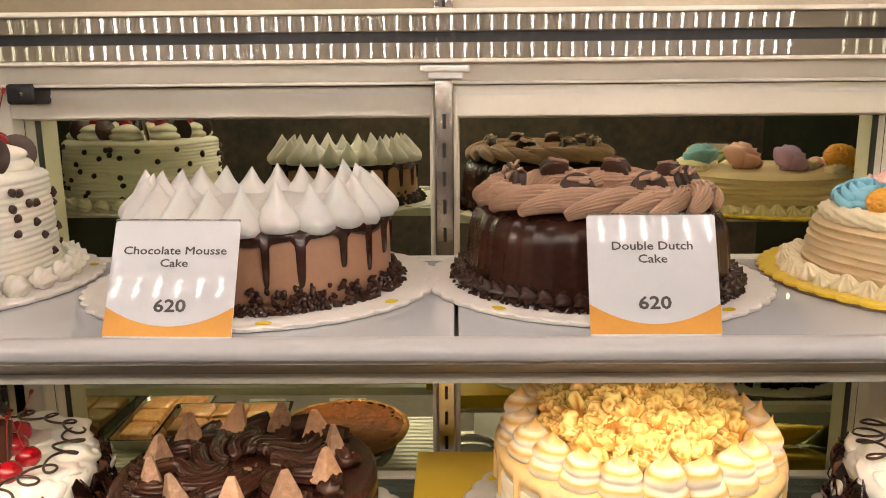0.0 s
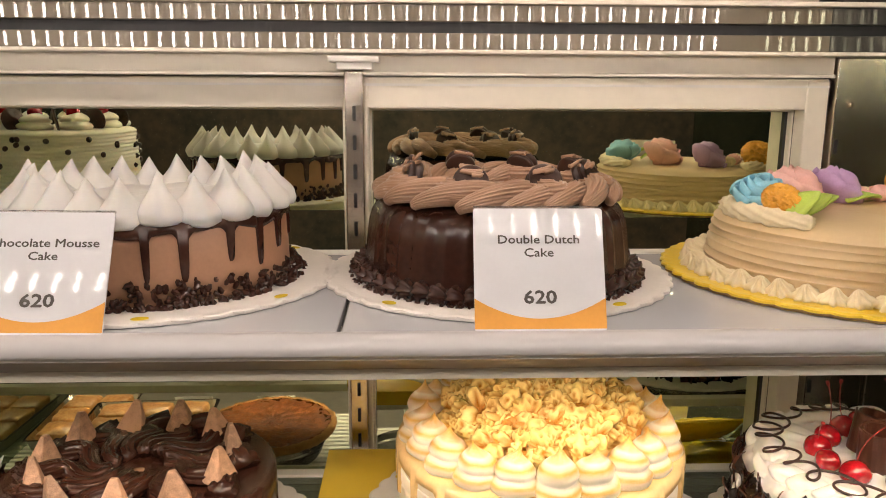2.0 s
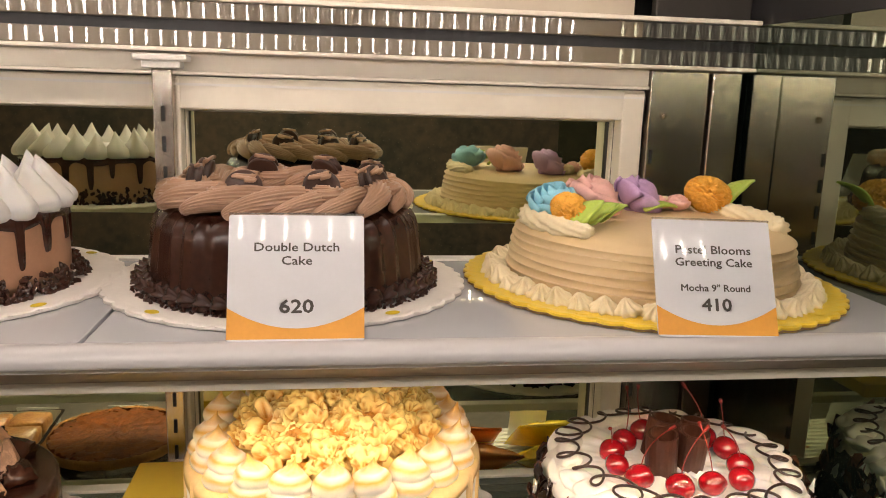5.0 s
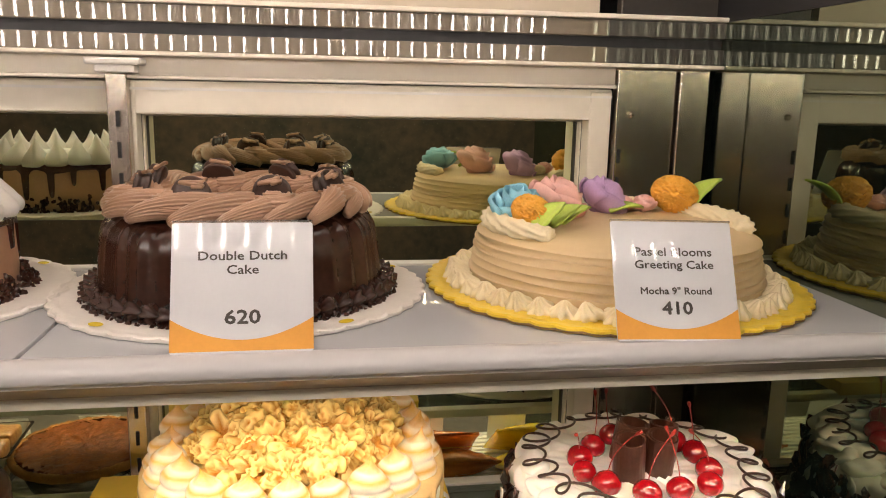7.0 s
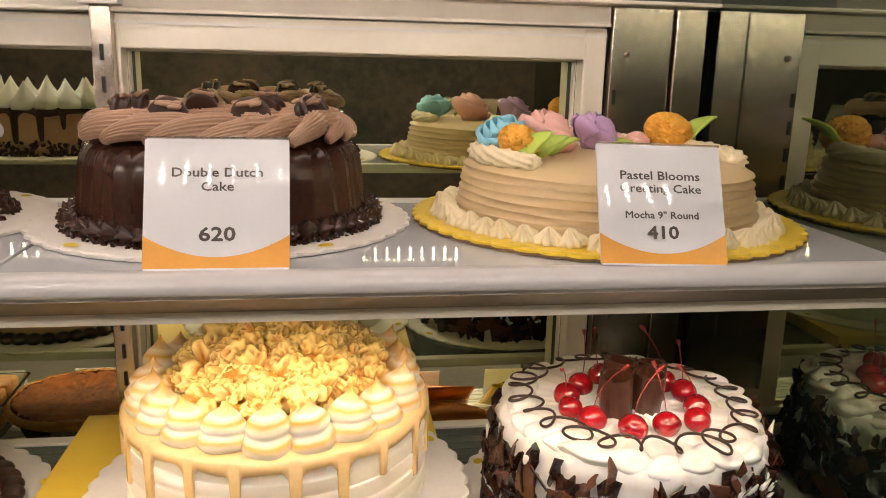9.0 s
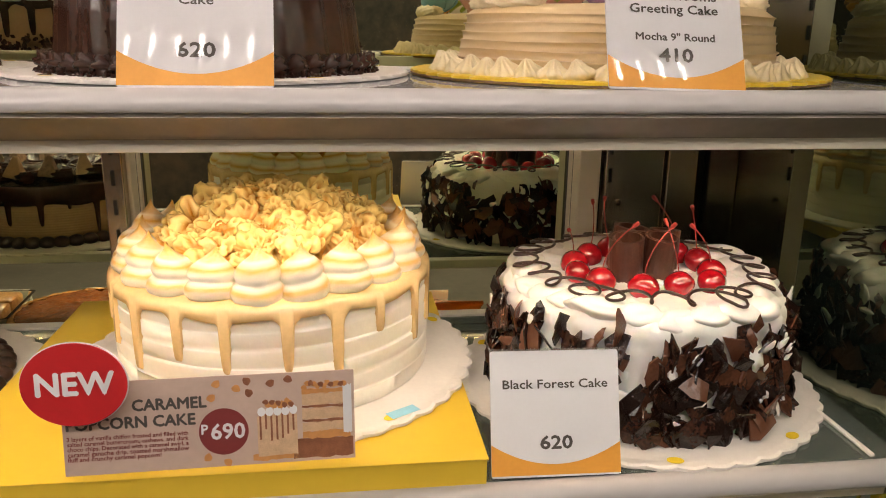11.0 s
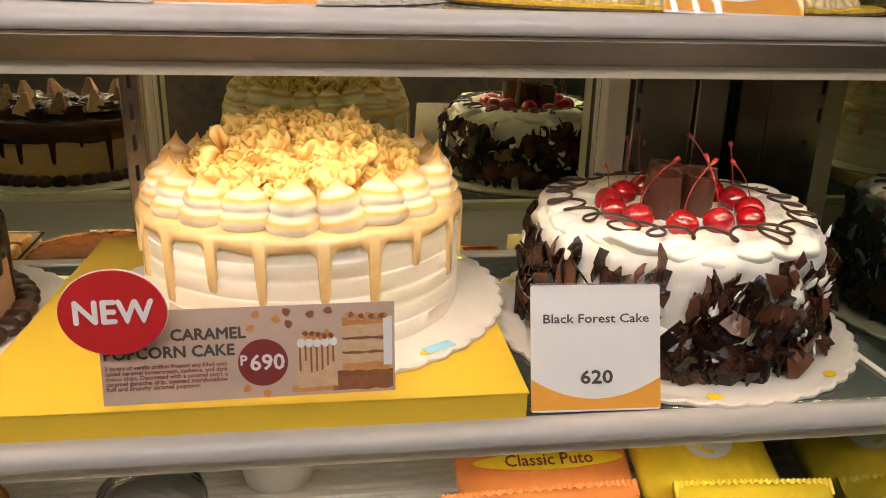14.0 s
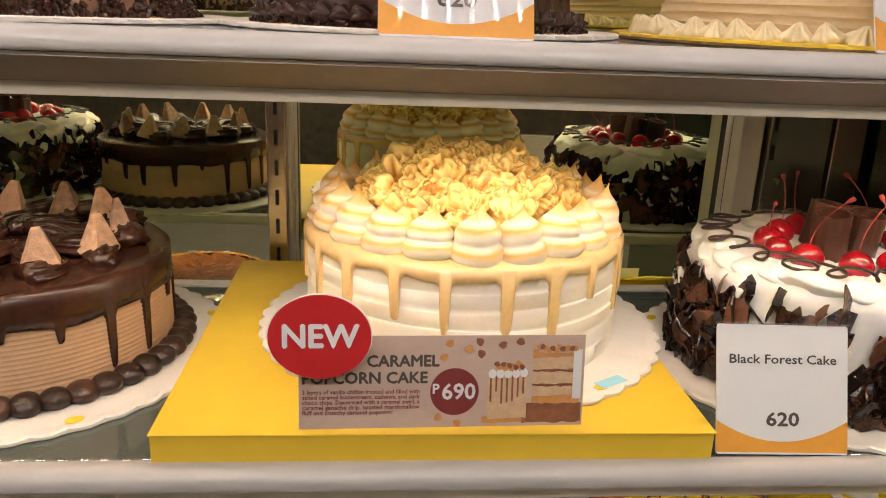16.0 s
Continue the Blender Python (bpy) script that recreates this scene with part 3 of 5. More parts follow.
def promo_card():
    w, h = 0.161, 0.0535
    c = thing("promo_card", "pale printed card reading Caramel Popcorn Cake 690", "promo card", (0, 0, 0))
    c.matrix_basis = pose(0.1205, 0.476, 0.9862) @ pose(0, 0, 0, 90 - 8, 0, 1.5)
    part("sheet", outline([(-w / 2, 0), (w / 2, 0), (w / 2, h), (-w / 2, h)], -0.0008, 0), M_PRINT, c, smooth=False)
    letters("CARAMEL", 0.04, c, M_INK, pose(-0.023, h * 0.725, 0.0002), 0.0003)
    letters("POPCORN CAKE", 0.069, c, M_INK, pose(-0.044, h * 0.545, 0.0002), 0.0003)
    t = ("3 layers of vanilla chiffon frosted and filled with", "salted caramel buttercream, cashews, and dark",
         "choco chips. Decorated with a caramel swirl, a", "caramel ganache drip, toasted marshmallow", "fluff and crunchy caramel popcorn!")
    for k, line in enumerate(t):
        letters(line, 0.065 if k < 4 else 0.05, c, M_WINE, pose(-0.046 if k < 4 else -0.0535, h * (0.4 - 0.056 * k), 0.0002), 0.00005, name="small_lettering")
    part("price_disc", outline([(0.0062 + 0.0138 * math.cos(TAU * k / 40), h * 0.39 + 0.0138 * math.sin(TAU * k / 40)) for k in range(40)], 0.0, 0.0002), M_WINE, c, "wine-red price disc", smooth=False)
    letters("P", 0.0035, c, M_CARD, pose(-0.0045, h * 0.42, 0.0004), 0.0002)
    letters("690", 0.0185, c, M_CARD, pose(0.0085, h * 0.385, 0.0004), 0.0003)
    # printed picture: a whole cake, a cut slice and loose popcorn
    part("picture_ground", box(0.018, 0.0795, 0.001, 0.0525, 0.00003, 0.0001), M_PRINT, c, smooth=False)
    r2 = random.Random(3)
    def patch(x0, x1, y0, y1, m, z=0.0002, wob=0.0006):
        n = 10
        lo = [(x0 + (x1 - x0) * k / n, y0 + r2.uniform(-wob, wob)) for k in range(n + 1)]
        hi = [(x1 - (x1 - x0) * k / n, y1 + r2.uniform(-wob, wob)) for k in range(n + 1)]
        part("picture_patch", outline(lo + hi, z - 0.0001, z), m, c, smooth=False)
    patch(0.045, 0.0795, 0.002, 0.0135, M_PBROWN, 0.00015)
    patch(0.022, 0.048, 0.002, 0.006, M_PEACH, 0.00015)
    patch(0.025, 0.0475, 0.0045, 0.029, M_PCREAM)
    for y0, y1, m in ((0.0135, 0.018, M_PEACH), (0.018, 0.0235, M_PCREAM), (0.0235, 0.0252, M_PBROWN), (0.0252, 0.032, M_PCREAM), (0.032, 0.0337, M_PBROWN), (0.0337, 0.0405, M_PCREAM), (0.0405, 0.0432, M_PEACH)):
        patch(0.0505, 0.078, y0, y1, m, 0.0003)
    patch(0.074, 0.079, 0.016, 0.045, M_CARD, 0.0004)
    for k in range(7):
        ln = r2.uniform(0.006, 0.016)
        patch(0.0262 + 0.0031 * k, 0.0273 + 0.0031 * k, 0.0285 - ln, 0.03, M_PBROWN, 0.0004, 0.0002)
    kern = link_mesh("picture_kernel", outline([((0.0021 + 0.0004 * math.sin(3 * TAU * k / 14)) * math.cos(TAU * k / 14), 0.0019 * math.sin(TAU * k / 14)) for k in range(14)], 0.0004, 0.0005), M_PEACH, False)
    dark = link_mesh("picture_kernel", outline([((0.0021 + 0.0004 * math.sin(3 * TAU * k / 14)) * math.cos(TAU * k / 14), 0.0019 * math.sin(TAU * k / 14)) for k in range(14)], 0.0005, 0.0006), M_PBROWN, False)
    swl = link_mesh("picture_swirl", outline([(0.0023 * math.cos(TAU * k / 12), 0.0027 * math.sin(TAU * k / 12)) for k in range(12)], 0.0004, 0.0005), M_CARD, False)
    for k in range(5):
        part("picture_swirl", swl, M_CARD, c, m=pose(0.0275 + 0.0045 * k, 0.0315 + r2.uniform(-0.0005, 0.0005), 0))
    for k in range(26):
        if k < 13:
            px, py = 0.03 + 0.0012 * k, 0.0355 + r2.uniform(-0.0012, 0.002)
        else:
            px, py = 0.052 + 0.0019 * (k - 13), 0.0455 + r2.uniform(-0.0014, 0.0016)
        part("picture_kernel", (kern, dark)[k % 3 == 0], M_PEACH, c, m=pose(px, py, 0.00002 * k, 0, 0, r2.uniform(0, 180)) @ Matrix.Diagonal((0.8, 0.8, 1, 1)))
    for px, py in ((0.003, 0.049), (0.014, 0.046), (0.02, 0.05), (0.033, 0.048), (0.043, 0.05), (0.0, 0.041), (-0.003, 0.006), (0.008, 0.0025), (0.021, 0.043)):
        part("picture_kernel", (kern, dark)[px > 0.018], M_PEACH, c, m=pose(px, py, 0, 0, 0, r2.uniform(0, 180)) @ Matrix.Diagonal((1.15, 1.15, 1, 1)))


promo_card()
badge = thing("new_badge", "round red badge card reading NEW", "badge", (0, 0, 0))
badge.matrix_basis = pose(0.0525, 0.468, 1.0445) @ pose(0, 0, 0, 84, 0, 1)
part("disc", outline([(0.0272 * math.cos(TAU * k / 64), 0.023 * math.sin(TAU * k / 64)) for k in range(64)], -0.001, 0.0), M_RED, badge, smooth=False)
part("rim", outline([(0.0278 * math.cos(TAU * k / 64), 0.0236 * math.sin(TAU * k / 64)) for k in range(64)], -0.0016, -0.0011), M_CARD, badge, smooth=False)
letters("NEW", 0.0395, badge, M_CARD, pose(0, 0, 0.0003), 0.0006, height=0.0122)


# ---- cakes ----
def board(parent, r, lobes=44, foil=False, thick=0.0024):
    """A scalloped cake board, its rim slightly raised."""
    n = lobes * 6
    def sh(a, rr, z, k):
        s = abs(math.sin(a * lobes / 2))
        return (rr * (1 - 0.022 * (1 - s)) if k in (1, 2, 3) else rr, z)
    bm = lathe(((r * 0.97, 0.0002), (r, 0.0004), (r, thick), (r * 0.985, thick + 0.0008), (r * 0.93, thick), (0.02, thick)), n, sh)
    b = part("cake_board", bm, M_FOIL if foil else M_BOARD, parent, "scalloped yellow foil cake board" if foil else "scalloped white cake board", smooth=False)
    bm = lathe(((r * 0.985, 0.0), (r * 1.001, 0.0006), (r * 1.001, thick * 0.55)), n, sh, cap=False)
    part("board_edge", bm, M_BOARDEDGE if foil else M_BOARD, b)
    for a in (25, 145, 230, 262, 305):
        a = radians(a)
        me = outline([(0.0055 * math.cos(TAU * k / 20), 0.0038 * math.sin(TAU * k / 20)) for k in range(20)], 0, 0.0002)
        part("printed_mark", me, M_BAGY if not foil else M_FOIL, b, "small yellow printed mark", smooth=False, m=pose(r * 0.93 * math.cos(a), r * 0.93 * math.sin(a), thick + 0.0009, 0, 0, math.degrees(a) + 90))
    return thick


def swirl(r, h, turns=3, n=20, tip=0.25, lobes=6, toast=False, seed=0, lean=0.0):
    """A piped swirl: a coil of shrinking rings that ends in a tip."""
    rr = random.Random(seed)
    bm = bmesh.new()
    layer = bm.verts.layers.float.new("toast") if toast else None
    steps = 14 * turns
    rows, tv = [], []
    for k in range(steps + 1):
        t = k / steps
        body = 1 - tip
        if t < body:
            u = t / body
            base = r * (1 - 0.42 * u ** 2)
            bulge = abs(math.sin(math.pi * turns * u))
            rad = base * (0.8 + 0.24 * bulge ** 0.7)
        else:
            u = (t - body) / tip
            bulge = 0.6
            rad = r * 0.43 * max(0.0, 1 - u) ** 1.6 + 0.0005
        row = []
        for i in range(n):
            a = TAU * i / n
            q = rad * (1 + 0.035 * math.cos(lobes * a + 5 * t))
            row.append((q * math.cos(a) + lean * h * max(0, t - 0.6), q * math.sin(a), h * t + 0.0012 * math.sin(a + 3 * t)))
        rows.append(row)
        tv.append(((1 - abs(2 * ((turns * u) % 1.0) - 1.3)) ** 2 if 0.15 < (turns * u) % 1.0 else 0.0) * min(1, 0.75 + t) if t < body else 0.55 + 0.45 * u)
    vs = grid(bm, rows, True, True, True)
    if toast:
        for row, t in zip(vs, tv):
            for v in row:
                v[layer] = min(1.0, max(0.0, t * rr.uniform(0.9, 1.1)))
    return bm


def drips(r, z_top, lengths, width, n_out=0.0016, slope=0.0, band=0.006, wave=0.002):
    """A glaze skirt: a ring at the rim whose lower edge runs down in drips."""
    bm = bmesh.new()
    n = 1300
    def low_at(a):
        d = band + wave * math.sin(a * 7 + 1) + wave * 0.6 * math.sin(a * 13)
        for a0, ln, w in lengths:
            q = abs((a - a0 + math.pi) % TAU - math.pi) * r
            if q < w * 3:
                flare = max(0.0, 1 - (q / (w * 3))) ** 2.2 * 0.34 * ln
                core = ln * math.sqrt(max(0.0, 1 - (q / w) ** 4)) if q < w else 0.0
                d = max(d, flare + band * 0.8, core)
        return d
    rows = [[], [], [], [], [], []]
    for i in range(n):
        a = TAU * i / n
        d = low_at(a)
        c, s = math.cos(a), math.sin(a)
        def pt(rr, z):
            q = rr + slope * (z_top - z)
            return (q * c, q * s, z)
        rows[0].append(pt(r - 0.012, z_top + 0.001))
        rows[1].append(pt(r - 0.002, z_top + 0.0006))
        rows[2].append(pt(r + n_out * 0.8, z_top - 0.0022))
        rows[3].append(pt(r + n_out, z_top - d * 0.55))
        rows[4].append(pt(r + n_out * 1.15, z_top - d * 0.94))
        rows[5].append(pt(r - 0.001, z_top - d))
    grid(bm, rows, True)
    return bm


def cherry(parent, x, y, z, r=0.0095, stem=True, seed=0):
    rr = random.Random(seed)
    p = part("cherry", ball(r, 3, rough=0.12, freq=90, squash=0.9), M_CHERRY, parent, "glossy red cherry", m=pose(x, y, z, rr.uniform(-20, 20), rr.uniform(-20, 20), rr.uniform(0, 360)))
    if stem:
        dx, dy = rr.uniform(-0.024, 0.024), rr.uniform(-0.01, 0.012)
        pts = [(dx * t * t, dy * t * t, r * 0.8 + 0.036 * t) for t in (j / 15 for j in range(16))]
        bm = tube(pts, lambda t: 0.00045 + (0.0011 if t > 0.93 else 0), 6)
        s = part("stem", bm, M_STEM, p, "thin red stem")
    return p


def shell_ring(parent, name, r, n, size, z, material, lobes=7, squash=0.85, seed=1, label="", tall=1.0):
    """A border of piped shells, each a ruffled drop that leans along the ring."""
    bm = bmesh.new()
    rows = []
    for k in range(9):
        t = k / 8
        rad = size * (math.sin(math.pi * (0.12 + 0.8 * t)) ** 0.8) * (1 - 0.35 * t)
        rows.append([(size * 1.7 * (t - 0.4), rad * math.cos(a) * (1 + 0.26 * math.cos(lobes * a)), size * tall * (0.7 + 0.5 * math.sin(math.pi * t)) * 0.6 + rad * squash * math.sin(a) * (1 + 0.26 * math.cos(lobes * a)))
                     for a in (TAU * i / 21 for i in range(21))])
    grid(bm, rows, True, True, True)
    me = link_mesh(name, bm, material)
    rr = random.Random(seed)
    for x, y, a in ring_xy(r, n):
        part(name, me, material, parent, label, m=pose(x, y, z + rr.uniform(-0.0006, 0.0006), rr.uniform(-6, 6), rr.uniform(-8, 4), math.degrees(a) + 90 + rr.uniform(-9, 9)))


def crumbs(parent, r0, r1, z0, z1, n, size, material, seed, name="crumb_layer", label="chocolate crumbs along the foot"):
    rr = random.Random(seed)
    bm = bmesh.new()
    for _ in range(n):
        a, u = rr.uniform(0, TAU), rr.random() ** 1.6
        r = r1 + (r0 - r1) * u
        s = size * rr.uniform(0.6, 1.3)
        v = bmesh.ops.create_icosphere(bm, subdivisions=1, radius=s)["verts"]
        mt = Matrix.Translation((r * math.cos(a), r * math.sin(a), z0 + (z1 - z0) * u * rr.uniform(0.5, 1))) @ Euler((rr.uniform(0, 3), rr.uniform(0, 3), rr.uniform(0, 3))).to_matrix().to_4x4() @ Matrix.Diagonal((1.25, 0.85, 0.7, 1))
        for q in v:
            q.co = mt @ (q.co * rr.uniform(0.8, 1.2))
    part(name, bm, material, parent, label, smooth=False, kind="stuff")


def mousse_cake(x, y, z):
    c = thing("mousse_cake", "chocolate mousse cake with dark drips and white meringue peaks", "cake", (x, y, z), "cakes on the upper shelf", rz=20)
    b = board(c, 0.139)
    R = 0.099
    part("sponge", lathe(((R + 0.001, b), (R + 0.001, 0.01), (R, 0.05), (R - 0.002, 0.056), (R - 0.008, 0.058), (0.01, 0.0585)), 120, lambda a, r, zz, k: (r * (1 + 0.004 * math.sin(5 * a)), zz)), M_MOUSSE, c, "smooth milk-chocolate mousse side")
    rr = random.Random(11)
    ln = [(TAU * k / 22 + rr.uniform(-0.03, 0.03), rr.uniform(0.024, 0.044), rr.uniform(0.0028, 0.0042)) for k in range(22)]
    part("glaze", drips(R, 0.0578, ln, 0.004, 0.0018, band=0.008), M_GLAZE, c, "dark chocolate glaze running down")
    part("glaze_top", lathe(((R - 0.003, 0.0575), (R - 0.01, 0.0592), (0.01, 0.0595)), 96, cap=False), M_GLAZE, c)
    crumbs(c, R + 0.001, R + 0.012, b, b + 0.017, 900, 0.0026, M_GLAZE, 5)
    # peaks: wide drops drawn out to a point, their foot bulging outwards
    n = 24
    for k in range(3):
        bm = bmesh.new()
        rows = []
        steps = 14
        for j in range(steps + 1):
            t = j / steps
            rad = 0.0222 * ((1 - t) ** 0.95 * (0.9 + 0.3 * math.sin(math.pi * min(1, t * 1.6)) * (1 - t)) + 0.008)
            row = []
            for i in range(18):
                a = TAU * i / 18
                q = rad * (1 + 0.05 * math.cos(6 * a + k))
                row.append((q * math.cos(a) * 1.05 + 0.004 * math.sin(math.pi * t) + (k - 1) * 0.003 * t * t, q * math.sin(a) * 0.8, 0.033 * t + (k - 1) * 0.001 * t))
            rows.append(row)
        grid(bm, rows, True, True, True)
        me = link_mesh("peak", bm, M_MERINGUE)
        for i, (px, py, a) in enumerate(ring_xy(0.083, n)):
            if i % 3 == k:
                part("peak", me, M_MERINGUE, c, m=pose(px, py, 0.056, 0, rr.uniform(-3, 8), math.degrees(a) + rr.uniform(-10, 10)) @ Matrix.Diagonal((1, 1, rr.uniform(0.92, 1.1), 1)))
    part("cream_disc", lathe(((0.078, 0.059), (0.074, 0.064), (0.03, 0.0655), (0.002, 0.066)), 64, lambda a, r, zz, k: (r, zz + 0.0008 * math.sin(9 * a + r * 300))), M_MERINGUE, c, "smooth white cream top")
    return c


def rope_ring(parent, name, r, thick, z, material, waves, label, strands=18):
    """A piped rope: strokes that sweep from the outer to the inner edge, each finely grooved by a star nozzle."""
    rr = random.Random(91)
    for k in range(waves):
        a0 = TAU * (k + rr.uniform(-0.15, 0.15)) / waves
        big = thick * rr.uniform(0.88, 1.12)
        pts = []
        for j in range(31):
            t = j / 30
            a = a0 + 2.9 * t * TAU / waves
            q = r + big * 0.95 * math.cos(math.pi * (t ** 0.9)) - 0.1 * big
            pts.append((q * math.cos(a), q * math.sin(a), z + big * (0.1 + 0.55 * math.sin(math.pi * t ** 0.8))))
        bm = tube(pts, lambda t: big * (0.12 + 0.36 * math.sin(math.pi * (0.04 + 0.9 * t)) ** 0.75), strands * 4, star=strands, twist=0.5, depth=0.11)
        part(name, bm, material, parent, label if k == 0 else "")
    for k in range(8):
        # curls piped on top of the rope
        a0 = TAU * (k + 0.35 + rr.uniform(-0.15, 0.15)) / 8
        cx, cy = (r - thick * 0.25) * math.cos(a0), (r - thick * 0.25) * math.sin(a0)
        pts = []
        for j in range(34):
            t = j / 33
            u = a0 + rr.uniform(-0.01, 0.01) + 2.1 * TAU * t
            q = thick * (0.95 - 0.8 * t)
            pts.append((cx + q * math.cos(u), cy + q * math.sin(u), z + thick * (0.55 + 0.5 * t)))
        bm = tube(pts, lambda t: thick * (0.14 + 0.2 * math.sin(math.pi * (0.1 + 0.8 * t))), 40, star=10, twist=1.0, depth=0.13)
        part("frosting_curl", bm, material, parent)


def dutch_cake(x, y, z):
    c = thing("double_dutch_cake", "round chocolate-glazed cake with piped brown frosting and dark biscuits", "cake", (x, y, z), "cakes on the upper shelf")
    b = board(c, 0.137)
    R = 0.1
    def sh(a, r, zz, k):
        f = noise.noise(Vector((math.cos(a) * 9, math.sin(a) * 9, zz * 6))) * 0.0012 + noise.noise(Vector((math.cos(a) * 28, math.sin(a) * 28, zz * 10))) * 0.0021 + noise.noise(Vector((math.cos(a) * 60, math.sin(a) * 60, zz * 14))) * 0.0012
        return (r + (f if 0 < k < 12 else 0), zz)
    prof = [(R + 0.003, b), (R + 0.0035, 0.012), (R + 0.002, 0.02), (R + 0.001, 0.03), (R, 0.038), (R - 0.001, 0.046), (R - 0.003, 0.053), (R - 0.0065, 0.058), (R - 0.012, 0.0615), (R - 0.02, 0.063), (R - 0.03, 0.0635), (0.01, 0.0635)]
    part("glazed_body", lathe(prof, 200, sh), M_GLAZE, c, "dark chocolate glaze with upright runs")
    crumbs(c, R + 0.004, R + 0.015, b, b + 0.01, 700, 0.0018, M_GLAZE, 8)
    shell_ring(c, "chocolate_shell", R + 0.0075, 52, 0.0085, b + 0.001, M_GLAZE, lobes=6, label="glossy piped chocolate shell")
    rope_ring(c, "frosting_stroke", 0.08, 0.0165, 0.063, M_FUDGE, 19, "grooved brown piped frosting", 18)
    part("top_icing", lathe(((0.07, 0.064), (0.06, 0.0665), (0.002, 0.067)), 48), M_FUDGE, c)
    bm = lathe(((0.0088, 0), (0.0095, 0.0006), (0.0095, 0.0028), (0.0087, 0.0032), (0.0087, 0.0052), (0.0095, 0.0056), (0.0095, 0.0078), (0.0088, 0.0084), (0.007, 0.0086), (0.001, 0.0082)), 24)
    me = link_mesh("biscuit", bm, M_CHOC)
    rr = random.Random(4)
    for i, (px, py, a) in enumerate(ring_xy(0.066, 8, radians(-68))):
        mt = pose(px, py, 0.0775, 66 + rr.uniform(-14, 14), rr.uniform(-12, 12), math.degrees(a) + 90 + rr.uniform(-30, 30)) @ Matrix.Diagonal((1.35, 1.35, 1.25, 1))
        biscuit = part("biscuit", me, M_CHOC, c, "small dark sandwich biscuit" if i == 0 else "", m=mt)
        path = [(0.006 * math.sin(j * 0.9), 0.0035 + 0.007 * j / 20, 0.0098 - 0.009 * (j / 20) ** 2) for j in range(21)]
        part("drizzle", tube(path, lambda t: 0.0011, 8), M_FUDGE, biscuit, "squiggle of brown frosting" if i == 0 else "")
    return c


def flower(parent, kind, x, y, z, s, material, seed=0, rx=0, label=""):
    rr = random.Random(seed)
    bm = bmesh.new()
    if kind == "rose":
        ball(0.4 * s, 2, bm, (0, 0, 0.35 * s), 1.3)
        for ring, (cnt, rad, hgt, lip) in enumerate(((2, 0.28, 1.2, 0.0), (3, 0.48, 1.16, 0.02), (4, 0.7, 1.02, 0.05), (5, 0.92, 0.76, 0.12))):
            for k in range(cnt):
                a0 = TAU * k / cnt + ring * 0.6
                rows = []
                for j in range(6):
                    t = j / 5
                    row = []
                    for i in range(9):
                        u = (i / 8 - 0.5) * 2
                        a = a0 + u * 4.2 / cnt + 0.35 * t
                        q = s * (rad * (0.25 + 0.75 * math.sin(math.pi * (0.08 + 0.6 * t))) + lip * t ** 4 + 0.09 * u)
                        row.append((q * math.cos(a), q * math.sin(a), s * (hgt * t * (1 - 0.2 * u * u) + 0.05)))
                    rows.append(row)
                back = [[(p[0] * 0.9, p[1] * 0.9, p[2] - 0.02 * s) for p in row] for row in rows]
                grid(bm, [a + list(reversed(b)) for a, b in zip(rows, back)], True, True, True)
    else:
        # a ruffled head: meandering frills over a dome
        for v in bmesh.ops.create_icosphere(bm, subdivisions=5, radius=1)["verts"]:
            n = v.co.normalized()
            w = 5 * noise.noise(n * 2.1 + Vector((seed, 0, 0))) + 0.5 * noise.noise(n * 5)
            q = s * (0.74 + 0.32 * abs(math.sin(2.6 * w)) ** 0.8)
            v.co = Vector((n.x * q, n.y * q, 0.55 * s + n.z * q * 0.78))
        for ring in range(6):
            el = radians(8 + 14 * ring)
            rows = []
            for j, e in enumerate((0.0, 0.16, 0.2)):
                row = []
                for i in range(48):
                    a = TAU * i / 48
                    w = 0.07 * math.sin(11 * a + ring * 1.3) * (1 if j else 0.3)
                    q = s * ((0.86 + e) * math.cos(el + w))
                    row.append((q * math.cos(a), q * math.sin(a), s * (0.45 + (0.62 + e) * math.sin(el + w) * 0.85)))
                rows.append(row)
            grid(bm, rows, True)
    return part("icing_flower", bm, material, parent, label, m=pose(x, y, z, rx, 0, rr.uniform(0, 360)))


def leaf(parent, x, y, z, ln, rz, rx, material=None):
    bm = bmesh.new()
    rows = []
    for j in range(9):
        t = j / 8
        w = ln * 0.3 * math.sin(math.pi * min(1, 0.12 + 0.88 * t)) ** 0.8 * (1 - 0.1 * t) + 0.0003
        row = []
        for u in (-1, -0.5, 0, 0.5, 1):
            row.append((ln * t, w * u * (1 + 0.06 * math.sin(14 * t)), 0.35 * w * abs(u) + 0.12 * ln * math.sin(2.5 * t)))
        rows.append(row + [(p[0], p[1], p[2] - 0.0018) for p in reversed(row)])
    grid(bm, rows, True, True, True)
    return part("icing_leaf", bm, material or M_LEAF, parent, "", m=pose(x, y, z, 0, rx, rz))


